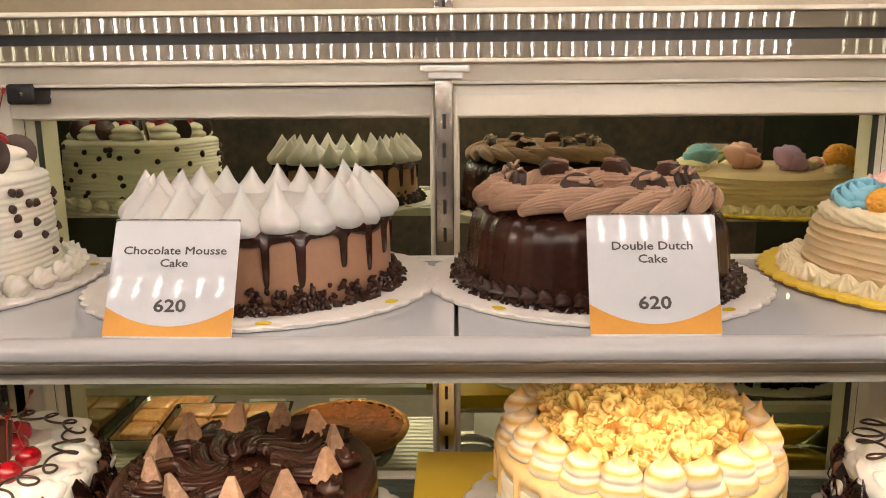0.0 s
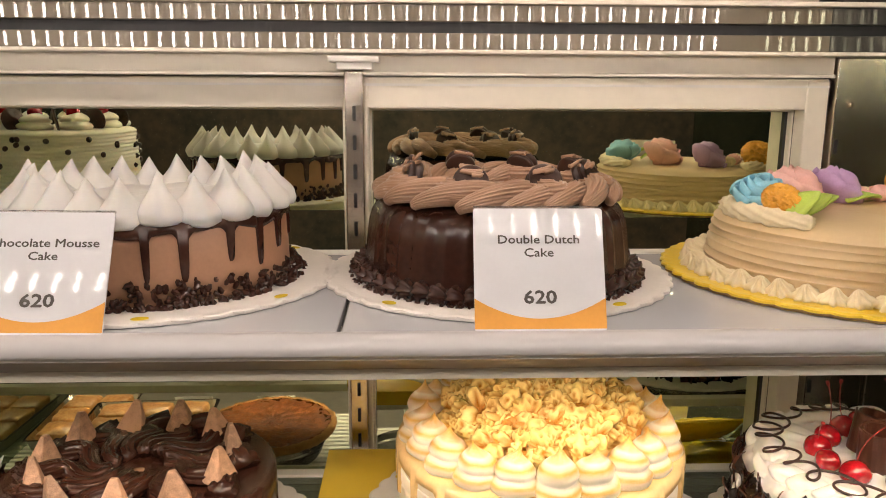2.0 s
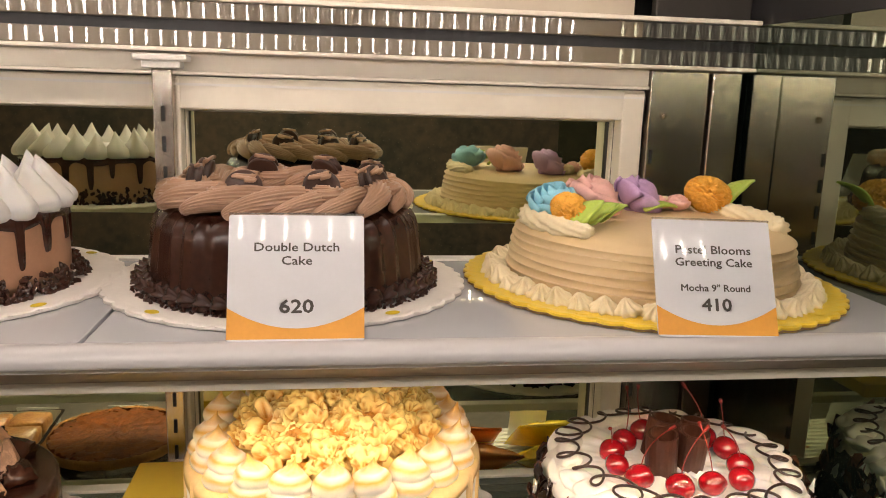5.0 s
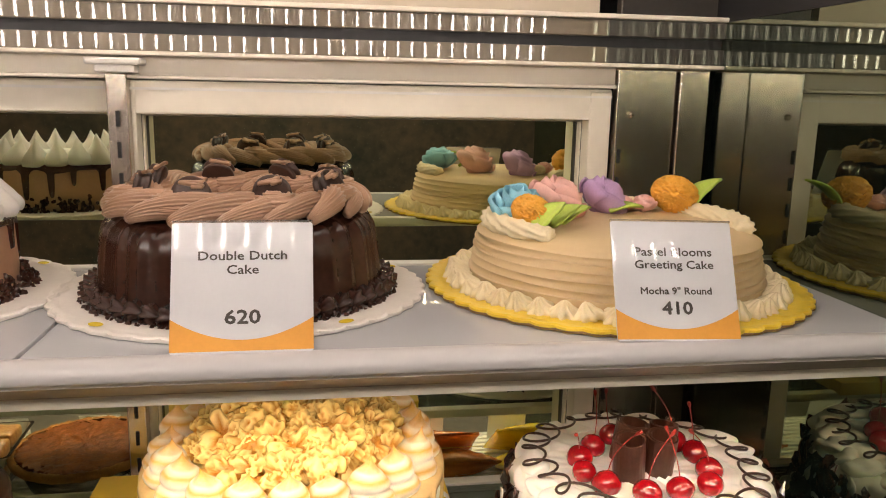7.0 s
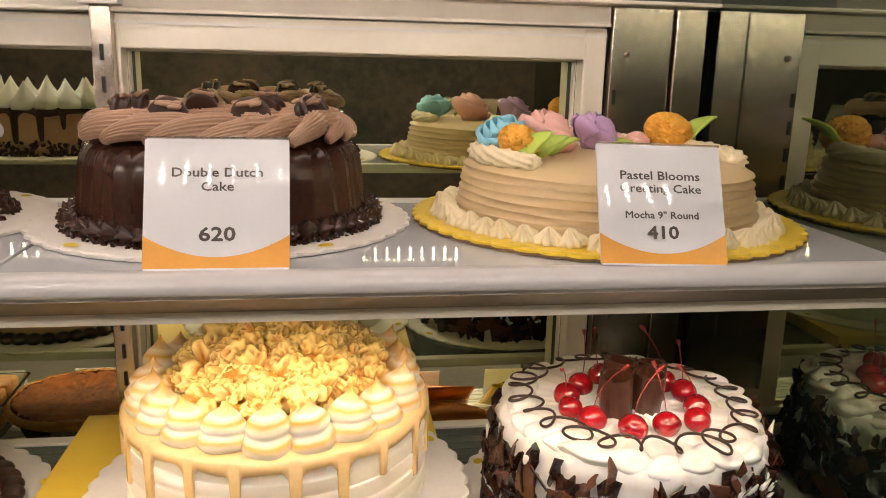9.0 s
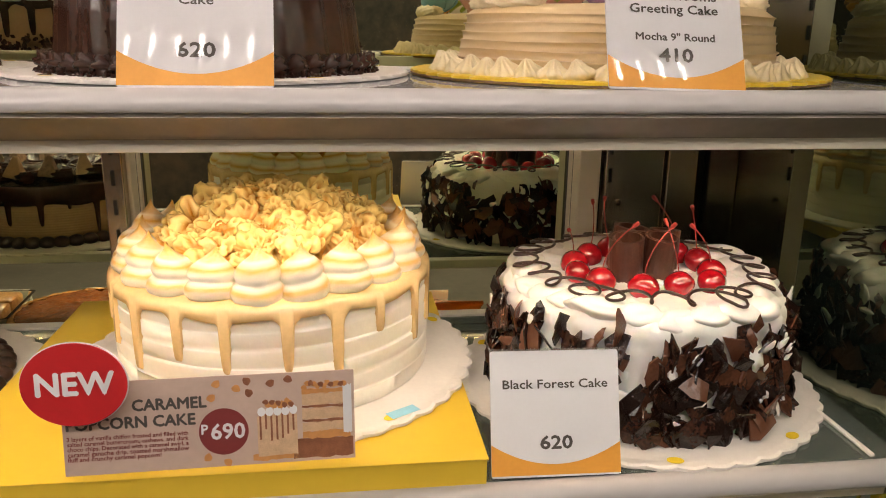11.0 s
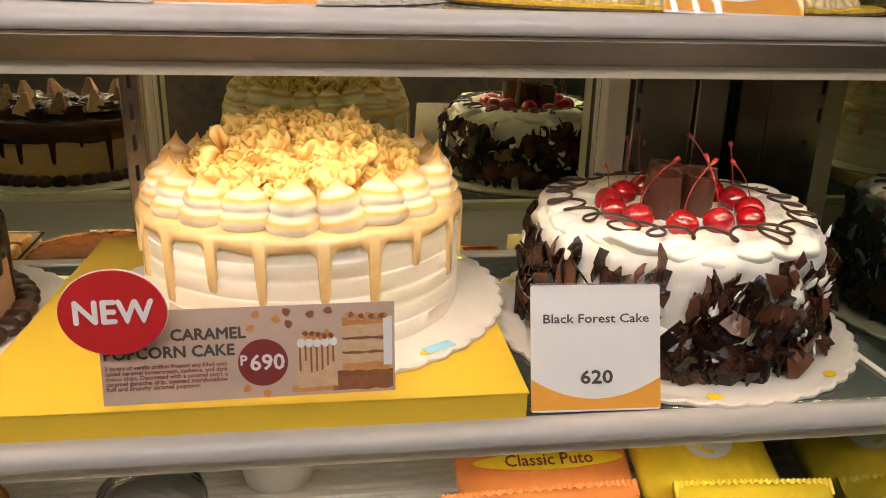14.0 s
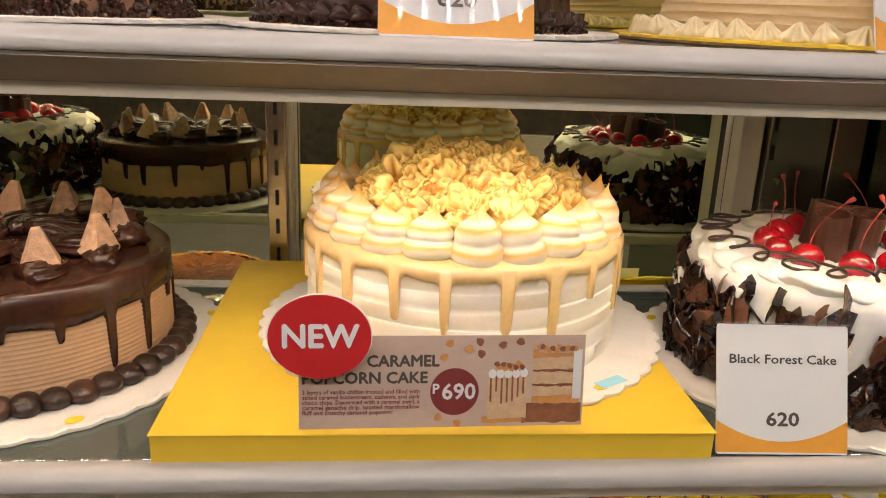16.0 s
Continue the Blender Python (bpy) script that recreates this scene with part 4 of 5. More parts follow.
def pastel_cake(x, y, z):
    c = thing("pastel_flower_cake", "round mocha cake with pastel icing flowers on a yellow foil board", "cake", (x, y, z), "cakes on the upper shelf")
    b = board(c, 0.151, 52, True, 0.0035)
    R = 0.1155
    prof = [(R + 0.001, b)]
    zt = 0.047
    for k in range(6):
        z0 = 0.008 + (zt - 0.012) * k / 6
        z1 = 0.008 + (zt - 0.012) * (k + 1) / 6
        q = R - 0.007 * k / 6
        prof += [(q, z0), (q - 0.0001, z1 - 0.0014), (q + 0.0007, z1 - 0.0008), (q + 0.0006, z1 - 0.0003), (q - 0.0004, z1)]
    q = R - 0.008
    prof += [(q - 0.001, zt - 0.002), (q - 0.004, zt), (q - 0.012, zt + 0.0022), (q - 0.04, zt + 0.003), (0.005, zt + 0.003)]
    part("iced_body", lathe(prof, 160, lambda a, r, zz, k: (r + 0.0006 * math.sin(3 * a + k), zz + 0.0004 * math.sin(5 * a + k * 0.3))), M_MOCHA, c, "mocha buttercream combed in level bands")
    rose = bmesh.new()
    rows = []
    for j in range(10):
        t = j / 9
        q = 0.0102 * (1 - t) ** 0.55 * (0.82 + 0.3 * math.sin(math.pi * min(1, t * 1.7))) + 0.0002
        rows.append([(q * math.cos(u) * (1 + 0.24 * math.cos(8 * u + 2.2 * t)) + 0.002 * t, q * math.sin(u) * (1 + 0.24 * math.cos(8 * u + 2.2 * t)), 0.0135 * t) for u in (TAU * i / 40 for i in range(40))])
    grid(rose, rows, True, True, True)
    me = link_mesh("cream_rosette", rose, M_IVORY)
    r4 = random.Random(12)
    for px, py, a in ring_xy(R + 0.0085, 46):
        part("cream_rosette", me, M_IVORY, c, m=pose(px, py, b - 0.0005, r4.uniform(-14, 14), r4.uniform(2, 22), math.degrees(a) + r4.uniform(-25, 25)) @ Matrix.Diagonal((r4.uniform(0.9, 1.1), r4.uniform(0.9, 1.1), r4.uniform(0.85, 1.15), 1)))
    # rope of cream along two stretches of the rim
    for a0, a1 in ((152, 222), (-28, 62)):
        pts = [((R - 0.018) * math.cos(radians(a0 + (a1 - a0) * t / 30)), (R - 0.018) * math.sin(radians(a0 + (a1 - a0) * t / 30)), zt + 0.0045) for t in range(31)]
        bm = tube(pts, lambda t: 0.0098 * (0.4 + 0.6 * math.sin(math.pi * (0.06 + 0.88 * t)) ** 0.5) * (1 + 0.1 * math.sin(60 * t)), 40, star=8, twist=5, depth=0.14, flat=0.75)
        part("cream_rope", bm, M_IVORY, c, "twisted rope of ivory cream")
    top = zt + 0.004
    flower(c, "ruffle", -0.079, -0.024, top + 0.004, 0.0155, M_ORICE, 1, 25, "orange ruffled icing flower")
    flower(c, "rose", -0.08, 0.006, top + 0.001, 0.0225, M_BLUE, 2, 15, "blue icing flower")
    flower(c, "rose", -0.044, 0.034, top, 0.026, M_PINK, 3, 24, "pink icing rose")
    flower(c, "rose", 0.004, 0.06, top, 0.024, M_PURPLE, 4, 34, "purple icing rose")
    flower(c, "rose", 0.028, 0.055, top, 0.0105, M_PINK, 5, 0)
    flower(c, "ruffle", 0.037, 0.06, top, 0.0085, M_IVORY, 6, 0)
    flower(c, "rose", 0.046, 0.052, top, 0.0115, M_PINK, 7, 0)
    flower(c, "ruffle", 0.072, 0.056, top + 0.003, 0.0205, M_ORICE, 8, 20, "orange ruffled icing flower")
    leaf(c, -0.078, -0.048, top + 0.002, 0.034, 30, -28)
    leaf(c, -0.062, -0.034, top + 0.002, 0.032, 28, -22)
    leaf(c, -0.05, -0.02, top + 0.002, 0.03, 22, -18)
    leaf(c, 0.01, 0.036, top + 0.002, 0.03, 4, -3)
    leaf(c, 0.086, 0.05, top + 0.002, 0.042, 10, -34)
    return c


def chip_cake(x, y, z):
    c = thing("chip_cake", "tall white cream cake with chocolate chips and cherries", "cake", (x, y, z), "cakes on the upper shelf")
    b = board(c, 0.14)
    R, H = 0.105, 0.088
    prof = [(R, b)]
    nr = 17
    for k in range(nr):
        for j in range(4):
            t = j / 4
            prof.append((R - 0.004 * k / nr + 0.0011 * math.sin(math.pi * t), b + 0.004 + (H - 0.008) * (k + t) / nr))
    prof += [(R - 0.006, H), (R - 0.014, H + 0.002), (0.005, H + 0.002)]
    part("iced_body", lathe(prof, 96, lambda a, r, zz, k: (r, zz + 0.0006 * math.sin(4 * a + 1))), M_CREAM, c, "white cream combed in fine level ridges")
    shell_ring(c, "cream_shell", R + 0.012, 30, 0.011, b, M_CREAM, lobes=6)
    rr = random.Random(21)
    chip = link_mesh("chocolate_chip", lathe(((0.0034, 0), (0.0038, 0.001), (0.0026, 0.0028), (0.0009, 0.0042), (0.0002, 0.0047)), 10), M_CHOC)
    for _ in range(90):
        a, zz = rr.uniform(0, TAU), 0.016 + 0.066 * rr.random() ** 0.9
        q = R - 0.003 * zz / H
        part("chocolate_chip", chip, M_CHOC, c, m=pose(q * math.cos(a), q * math.sin(a), zz, 0, 90 + rr.uniform(-25, 25), math.degrees(a)))
    me = link_mesh("cream_swirl", swirl(0.021, 0.024, 2, 24, 0.2, 8), M_CREAM)
    for i, (px, py, a) in enumerate(ring_xy(0.074, 10, 0.2)):
        part("cream_swirl", me, M_CREAM, c, m=pose(px, py, H + 0.001, 0, 0, math.degrees(a)))
        cherry(c, px * 0.95, py * 0.95, H + 0.023, 0.0092, i % 2 == 0, i)
        a2 = a + TAU / 20
        part("chocolate_disc", lathe(((0.015, 0), (0.0155, 0.0008), (0.015, 0.0016)), 24), M_CHOC, c, "thin dark chocolate disc" if i == 0 else "", m=pose(0.08 * math.cos(a2), 0.08 * math.sin(a2), H + 0.014, 80, 0, math.degrees(a2) + rr.uniform(-20, 20)))
    return c


def choc_cake(x, y, z):
    c = thing("chocolate_cake", "chocolate cake with dark glaze drips and cocoa pyramids", "cake", (x, y, z), "cakes on the lower shelf")
    b = board(c, 0.148)
    R, H = 0.106, 0.075
    prof = [(R, b)]
    nr = 20
    for k in range(nr):
        for j in range(3):
            t = j / 3
            prof.append((R - 0.001 * k / nr + 0.0009 * math.sin(math.pi * t), b + 0.003 + (H - 0.012) * (k + t) / nr))
    prof += [(R - 0.002, H - 0.006), (R - 0.008, H), (0.005, H)]
    part("iced_body", lathe(prof, 120), M_TAN, c, "tan buttercream combed in fine ridges")
    rr = random.Random(33)
    ln = [(TAU * k / 21 + rr.uniform(-0.07, 0.07), rr.choice((0.03, 0.036, 0.044, 0.05, 0.064)), rr.uniform(0.0026, 0.0036)) for k in range(21)]
    part("glaze", drips(R, H, ln, 0.004, 0.0018, band=0.024, wave=0.0012), M_GLAZE, c, "dark chocolate glaze running down")
    part("glaze_top", lathe(((R - 0.004, H + 0.0004), (R - 0.012, H + 0.0018), (0.005, H + 0.002)), 96, cap=False), M_GLAZE, c)
    bead = link_mesh("chocolate_bead", ball(0.0102, 3, rough=0.12, squash=0.68), M_CHOC)
    for px, py, a in ring_xy(R + 0.0065, 44):
        part("chocolate_bead", bead, M_CHOC, c, m=pose(px, py, b + 0.0055, 0, rr.uniform(-10, 10), math.degrees(a)))
    # ruffled strokes that run in from the rim
    for k in range(12):
        a = TAU * k / 12
        pts = []
        for j in range(16):
            t = j / 15
            q = 0.086 - 0.066 * t
            aa = a + 0.5 * t + 0.16 * math.sin(t * 9)
            pts.append((q * math.cos(aa), q * math.sin(aa), H + 0.006 + 0.003 * math.sin(t * 7 + k)))
        part("frosting_stroke", tube(pts, lambda t: 0.0105 * (1 - 0.4 * t), 32, star=8, twist=1.4, depth=0.17, flat=0.8), M_GLAZE, c, "ruffled dark chocolate frosting" if k == 0 else "")
    bm = bmesh.new()
    rows = []
    for t in (0, 0.06, 0.3, 0.6, 0.9, 1.0):
        s = 0.0122 * (1 - 0.78 * t) * (0.92 if t in (0, 1.0) else 1)
        rows.append([(s * sx, s * sy * 0.75, 0.0265 * t) for sx, sy in ((-1, -0.85), (-0.85, -1), (0.85, -1), (1, -0.85), (1, 0.85), (0.85, 1), (-0.85, 1), (-1, 0.85))])
    grid(bm, rows, True, True, True)
    me = link_mesh("cocoa_pyramid", bm, M_PYR, False)
    for i, (px, py, a) in enumerate(ring_xy(0.074, 11, 0.25)):
        part("cocoa_pyramid", me, M_PYR, c, "speckled cocoa pyramid" if i == 0 else "", m=pose(px, py, H + 0.006, rr.uniform(-10, 10), rr.uniform(-14, 6), math.degrees(a) + 90 + rr.uniform(-25, 25)))
    return c


def popcorn_cake(x, y, z):
    c = thing("popcorn_cake", "cream cake with caramel drips, toasted marshmallow swirls and caramel popcorn", "cake", (x, y, z), "cakes on the lower shelf")
    b = board(c, 0.15)
    R, H = 0.1135, 0.081
    part("blue_sticker", outline([(-0.011, -0.0045), (0.011, -0.0045), (0.011, 0.0045), (-0.011, 0.0045)], 0, 0.0002), M_BLUE, c, "small blue sticker", smooth=False, m=pose(0.088, -0.108, b + 0.0011, 0, 0, 32))
    prof = [(R - 0.001, b)]
    for k in range(6):
        z0 = b + (H - b - 0.004) * k / 6
        z1 = b + (H - b - 0.004) * (k + 1) / 6
        prof += [(R - 0.0004, z0 + 0.0004), (R + 0.0003, z0 + 0.0022), (R + 0.0007, z1 - 0.0014), (R + 0.0004, z1 - 0.0003)]
    prof += [(R - 0.003, H - 0.001), (R - 0.01, H), (0.005, H)]
    def sh(a, r, zz, k):
        return (r + 0.0007 * noise.noise(Vector((math.cos(a) * 6, math.sin(a) * 6, k * 0.5))), zz + (0.0008 * math.sin(2 * a + k) + 0.0005 * math.sin(5 * a + 2 * k)) * (1 if 1 < k < 24 else 0))
    part("iced_body", lathe(prof, 160, sh), M_CREAM, c, "smooth cream icing in broad level bands")
    rr = random.Random(17)
    ln = [(radians(-90 + 8 + 17.1 * k) + rr.uniform(-0.04, 0.04), rr.choice((0.03, 0.04, 0.046, 0.05, 0.054)), rr.uniform(0.0032, 0.0042)) for k in range(21)]
    part("caramel_drip", drips(R, H + 0.0005, ln, 0.004, 0.0026, band=0.009, wave=0.0014), M_CARAMEL, c, "caramel glaze running down")
    part("caramel_top", lathe(((R - 0.002, H + 0.0004), (R - 0.012, H + 0.0025), (0.005, H + 0.004)), 96, cap=False), M_CARAMEL, c)
    mes = [link_mesh("marshmallow_swirl", swirl(0.0176, 0.0365, 2, 24, 0.27, 5, True, s, (s - 1) * 0.3), M_TOAST) for s in range(3)]
    for i, (px, py, a) in enumerate(ring_xy(0.0955, 21, -0.1)):
        part("marshmallow_swirl", mes[i % 3], M_TOAST, c, "toasted marshmallow swirl" if i == 0 else "", m=pose(px, py, H - 0.001, rr.uniform(-5, 5), rr.uniform(-5, 5), rr.uniform(0, 360)) @ Matrix.Diagonal((rr.uniform(0.94, 1.06), rr.uniform(0.94, 1.06), rr.uniform(0.85, 1.1), 1)))
    kern = []
    for s in range(6):
        bm = bmesh.new()
        r3 = random.Random(100 + s)
        lobes = [(Vector((r3.gauss(0, 1), r3.gauss(0, 1), r3.gauss(0, 1))).normalized() * r3.uniform(0.0058, 0.009), r3.uniform(0.0026, 0.0046)) for _ in range(15)]
        layer = bm.verts.layers.float.new("toast")
        for v in bmesh.ops.create_icosphere(bm, subdivisions=4, radius=1)["verts"]:
            n = v.co.normalized()
            far = 0.0048
            for q, rad in lobes:
                k = n.dot(q)
                h = rad * rad - q.length_squared + k * k
                if h > 0:
                    far = max(far, k + math.sqrt(h))
            crease = abs(noise.noise(n * 2.6 + Vector((s * 3.1, 0, 0))))
            fine = abs(noise.noise(n * 5.5 + Vector((0, s * 2.3, 1))))
            v[layer] = max(0.0, min(1.0, (0.0072 - far) / 0.003), 1.0 - crease * 8, 0.85 - fine * 6)
            v.co = n * far * (0.68 + 0.3 * min(1.0, crease * 5.0) + 0.12 * min(1.0, fine * 4) + 0.1 * noise.noise(n * 6 + Vector((s, 0, 0))) + 0.06 * noise.noise(n * 15))
        kern.append(link_mesh("popcorn", bm, M_POP))
    mound = lathe(((0.077, H), (0.074, H + 0.008), (0.06, H + 0.02), (0.035, H + 0.031), (0.004, H + 0.036)), 48, lambda a, r, zz, k: (r, zz + 0.002 * math.sin(6 * a + k)))
    part("popcorn_mound", mound, M_POP, c, "heap of caramel popcorn")
    for i in range(84):
        q = 0.076 * math.sqrt((i + 0.5) / 84)
        a = i * 2.39996
        zz = H + 0.012 + 0.029 * (1 - (q / 0.08) ** 2) + rr.uniform(-0.002, 0.0045)
        k = rr.uniform(1.15, 1.85)
        part("popcorn", kern[i % 6], M_POP, c, m=pose(q * math.cos(a), q * math.sin(a), zz, rr.uniform(0, 360), rr.uniform(0, 360), rr.uniform(0, 360)) @ Matrix.Diagonal((k, k, k, 1)))
    for px, py, pz in ((-0.002, -0.008, 0.045), (0.006, 0.0, 0.047), (-0.006, 0.002, 0.047)):
        part("popcorn", kern[2], M_POP, c, m=pose(px, py, H + pz, 40, 70, 10))
    return c


def forest_cake(x, y, z, seed=0):
    c = thing("black_forest_cake", "round cream cake clad in dark chocolate shards with cherries on top", "cake", (x, y, z), "cakes on the lower shelf")
    b = board(c, 0.139)
    R, H = 0.104, 0.086
    def sh(a, r, zz, k):
        f = noise.noise(Vector((math.cos(a) * 5 + seed, math.sin(a) * 5, zz * 40))) * 0.005 + noise.noise(Vector((math.cos(a) * 14, math.sin(a) * 14, zz * 120 + seed))) * 0.0036
        return (r + f, zz + f * 0.6)
    prof = [(R, b)] + [(R + 0.001 * math.sin(j), b + (H - b - 0.01) * j / 14) for j in range(1, 15)] + [(R - 0.002, H - 0.004), (R - 0.008, H), (R - 0.03, H + 0.001), (R - 0.06, H), (0.004, H)]
    part("cream_body", lathe(prof, 160, sh), M_WHIP, c, "rough white whipped cream")
    rr = random.Random(40 + seed)
    puff = link_mesh("cream_puff", ball(0.0145, 4, rough=0.4, freq=75, squash=0.6), M_WHIP)
    for px, py, a in ring_xy(0.09, 26):
        part("cream_puff", puff, M_WHIP, c, m=pose(px + rr.uniform(-0.003, 0.003), py + rr.uniform(-0.003, 0.003), H + rr.uniform(-0.004, 0.001), rr.uniform(-14, 14), rr.uniform(-14, 14), math.degrees(a) + 90 + rr.uniform(-25, 25)) @ Matrix.Diagonal((rr.uniform(1.1, 1.7), rr.uniform(0.8, 1.2), rr.uniform(0.8, 1.2), 1)))
    shards = []
    for s in range(8):
        r3 = random.Random(200 + s)
        w, l = r3.uniform(0.008, 0.015), r3.uniform(0.012, 0.023)
        k = r3.randint(4, 6)
        pts = [(w * math.cos(TAU * (i + r3.uniform(-0.3, 0.3)) / k) * r3.uniform(0.7, 1.15), l * math.sin(TAU * (i + r3.uniform(-0.3, 0.3)) / k) * r3.uniform(0.7, 1.15)) for i in range(k)]
        bm = outline(pts, -0.0007, 0.0007)
        bmesh.ops.subdivide_edges(bm, edges=bm.edges, cuts=1)
        bmesh.ops.triangulate(bm, faces=bm.faces)
        for v in bm.verts:
            v.co.z -= 16 * v.co.y ** 2 + r3.uniform(-0.0003, 0.0003)
        shards.append(link_mesh("chocolate_shard", bm, M_SHARD, False))
    for i in range(250):
        a = rr.uniform(0, TAU)
        u = rr.random()
        zz = b + 0.005 + (H * 0.7) * u
        if u > 0.85 and rr.random() < 0.4:
            continue
        q = R + 0.003 + 0.006 * rr.random() + 0.004 * (1 - u)
        part("chocolate_shard", shards[i % 8], M_SHARD, c, m=pose(q * math.cos(a), q * math.sin(a), zz) @ pose(0, 0, 0, 0, 0, math.degrees(a) + 90) @ pose(0, 0, 0, 90 + rr.uniform(-32, 26), 0, 0) @ pose(0, 0, 0, rr.uniform(-16, 16), rr.uniform(-26, 26), rr.uniform(0, 360)))
    bm = bmesh.new()
    for i in range(420):
        a, u = rr.uniform(0, TAU), rr.random() ** 1.2
        s = rr.uniform(0.004, 0.0095)
        q = R + 0.0022 + 0.003 * rr.random() + 0.0035 * (1 - u)
        mt = pose(q * math.cos(a), q * math.sin(a), b + 0.003 + H * 0.8 * u) @ pose(0, 0, 0, 0, 0, math.degrees(a) + 90) @ pose(0, 0, 0, 90 + rr.uniform(-40, 30), rr.uniform(-30, 30), rr.uniform(0, 360))
        k = rr.randint(4, 5)
        ring = [Vector((s * math.cos(TAU * (j + rr.uniform(-0.3, 0.3)) / k), s * 1.5 * math.sin(TAU * (j + rr.uniform(-0.3, 0.3)) / k), 0)) for j in range(k)]
        grid(bm, [[mt @ (p + Vector((0, 0, dz))) for p in ring] for dz in (-0.0006, 0.0006)], True, True, True)
    sm = bmesh.new()
    for i in range(70):
        a, u = rr.uniform(0, TAU), rr.random()
        q = R + 0.005 + 0.004 * rr.random()
        s = rr.uniform(0.0012, 0.0036)
        vs = bmesh.ops.create_icosphere(sm, subdivisions=2, radius=s)["verts"]
        mt = pose(q * math.cos(a), q * math.sin(a), b + H * (0.1 + 0.74 * u), rr.uniform(-30, 30), 0, math.degrees(a) + 90) @ Matrix.Diagonal((rr.uniform(0.8, 2.4), 0.45, rr.uniform(0.8, 3.0), 1))
        for v in vs:
            v.co = mt @ (v.co * (1 + 0.9 * noise.noise(v.co * 420 + Vector((i, 0, 0)))))
    part("cream_smear", sm, M_WHIP, c, "smears of cream between the shards", kind="stuff")
    part("shard_layer", bm, M_SHARD, c, "small dark chocolate flakes", smooth=False, kind="stuff")
    for i in range(64):
        a = rr.uniform(0, TAU)
        q = R + 0.0045
        k = rr.uniform(0.4, 0.85)
        part("chocolate_shard", shards[i % 8], M_SHARD, c, m=pose(q * math.cos(a), q * math.sin(a), H - 0.014 + rr.uniform(-0.014, 0.009)) @ pose(0, 0, 0, 0, 0, math.degrees(a) + 90) @ pose(0, 0, 0, 78 + rr.uniform(-18, 18), 0, rr.uniform(-90, 90)) @ Matrix.Diagonal((k * 0.8, k, k, 1)))
    # looping chocolate line round the rim
    pts = []
    n = 23
    for j in range(n * 18):
        t = j / 18
        a = TAU * t / n
        ph = TAU * (t % 1.0)
        w1, w2, w3 = (noise.noise(Vector((2.2 * math.cos(a), 2.2 * math.sin(a), 7.0 + d + seed))) for d in (0, 11, 23))
        q = 0.085 + (0.0095 + 0.008 * w1) * math.sin(ph) + 0.008 * w2
        aa = a + (0.105 + 0.1 * w3) * math.cos(ph) + 0.12 * w1
        pts.append((q * math.cos(aa), q * math.sin(aa), H + 0.0096 - 0.0012 * math.sin(ph) - max(0.0, q - 0.096) * 0.35))
    part("chocolate_line", tube(pts, 0.0011, 6, closed=True), M_CHOC, c, "looping line of dark chocolate")
    for i, (px, py, a) in enumerate(ring_xy(0.05, 12, radians(-80))):
        k = rr.uniform(0.78, 1.24)
        px, py = px + rr.uniform(-0.006, 0.006), py + rr.uniform(-0.006, 0.006)
        cherry(c, px * k, py * k, H + rr.uniform(0.0055, 0.008), rr.uniform(0.0098, 0.0116), i % 4 != 1, 60 + i + seed)
    for px, py, rz, k in ((-0.015, -0.012, 10, 1.1), (0.011, -0.006, 60, 1.05), (-0.007, 0.015, 130, 1.1), (0.022, 0.013, 200, 1.0)):
        rows = []
        for j in range(41):
            t = j / 40
            a = t * TAU * 1.6
            q = (0.0118 - 0.0035 * t) * k
            p, o = (q * math.cos(a), q * math.sin(a)), ((q + 0.0013) * math.cos(a), (q + 0.0013) * math.sin(a))
            rows.append([(*p, 0), (*p, 0.03 * k), (*o, 0.03 * k), (*o, 0)])
        bm = bmesh.new()
        grid(bm, rows, True, True, True)
        part("chocolate_curl", bm, M_CURL, c, "rolled chocolate curl", smooth=False, m=pose(px, py, H + 0.001, 5, -6, rz))
    return c


chip_cake(-0.437, 0.645, 1.1978)
mousse_cake(-0.154, 0.647, 1.1978)
dutch_cake(0.109, 0.652, 1.1978)
pastel_cake(0.399, 0.647, 1.1978)
riser = thing("yellow_riser", "flat yellow riser box on the glass shelf", "riser box", (0, 0, 0.966))
part("box_body", box(-0.041, 0.279, 0.473, 0.779, 0.0005, 0.0166), M_YBOX, riser, smooth=False)
part("lid", box(-0.042, 0.28, 0.472, 0.78, 0.0168, 0.018, 0.0005), M_YBOX, riser, "yellow lid", smooth=False)
popcorn_cake(0.145, 0.637, 0.9842)
forest_cake(0.42, 0.61, 0.966)
forest_cake(-0.405, 0.615, 0.966, 3)
choc_cake(-0.176, 0.628, 0.966)


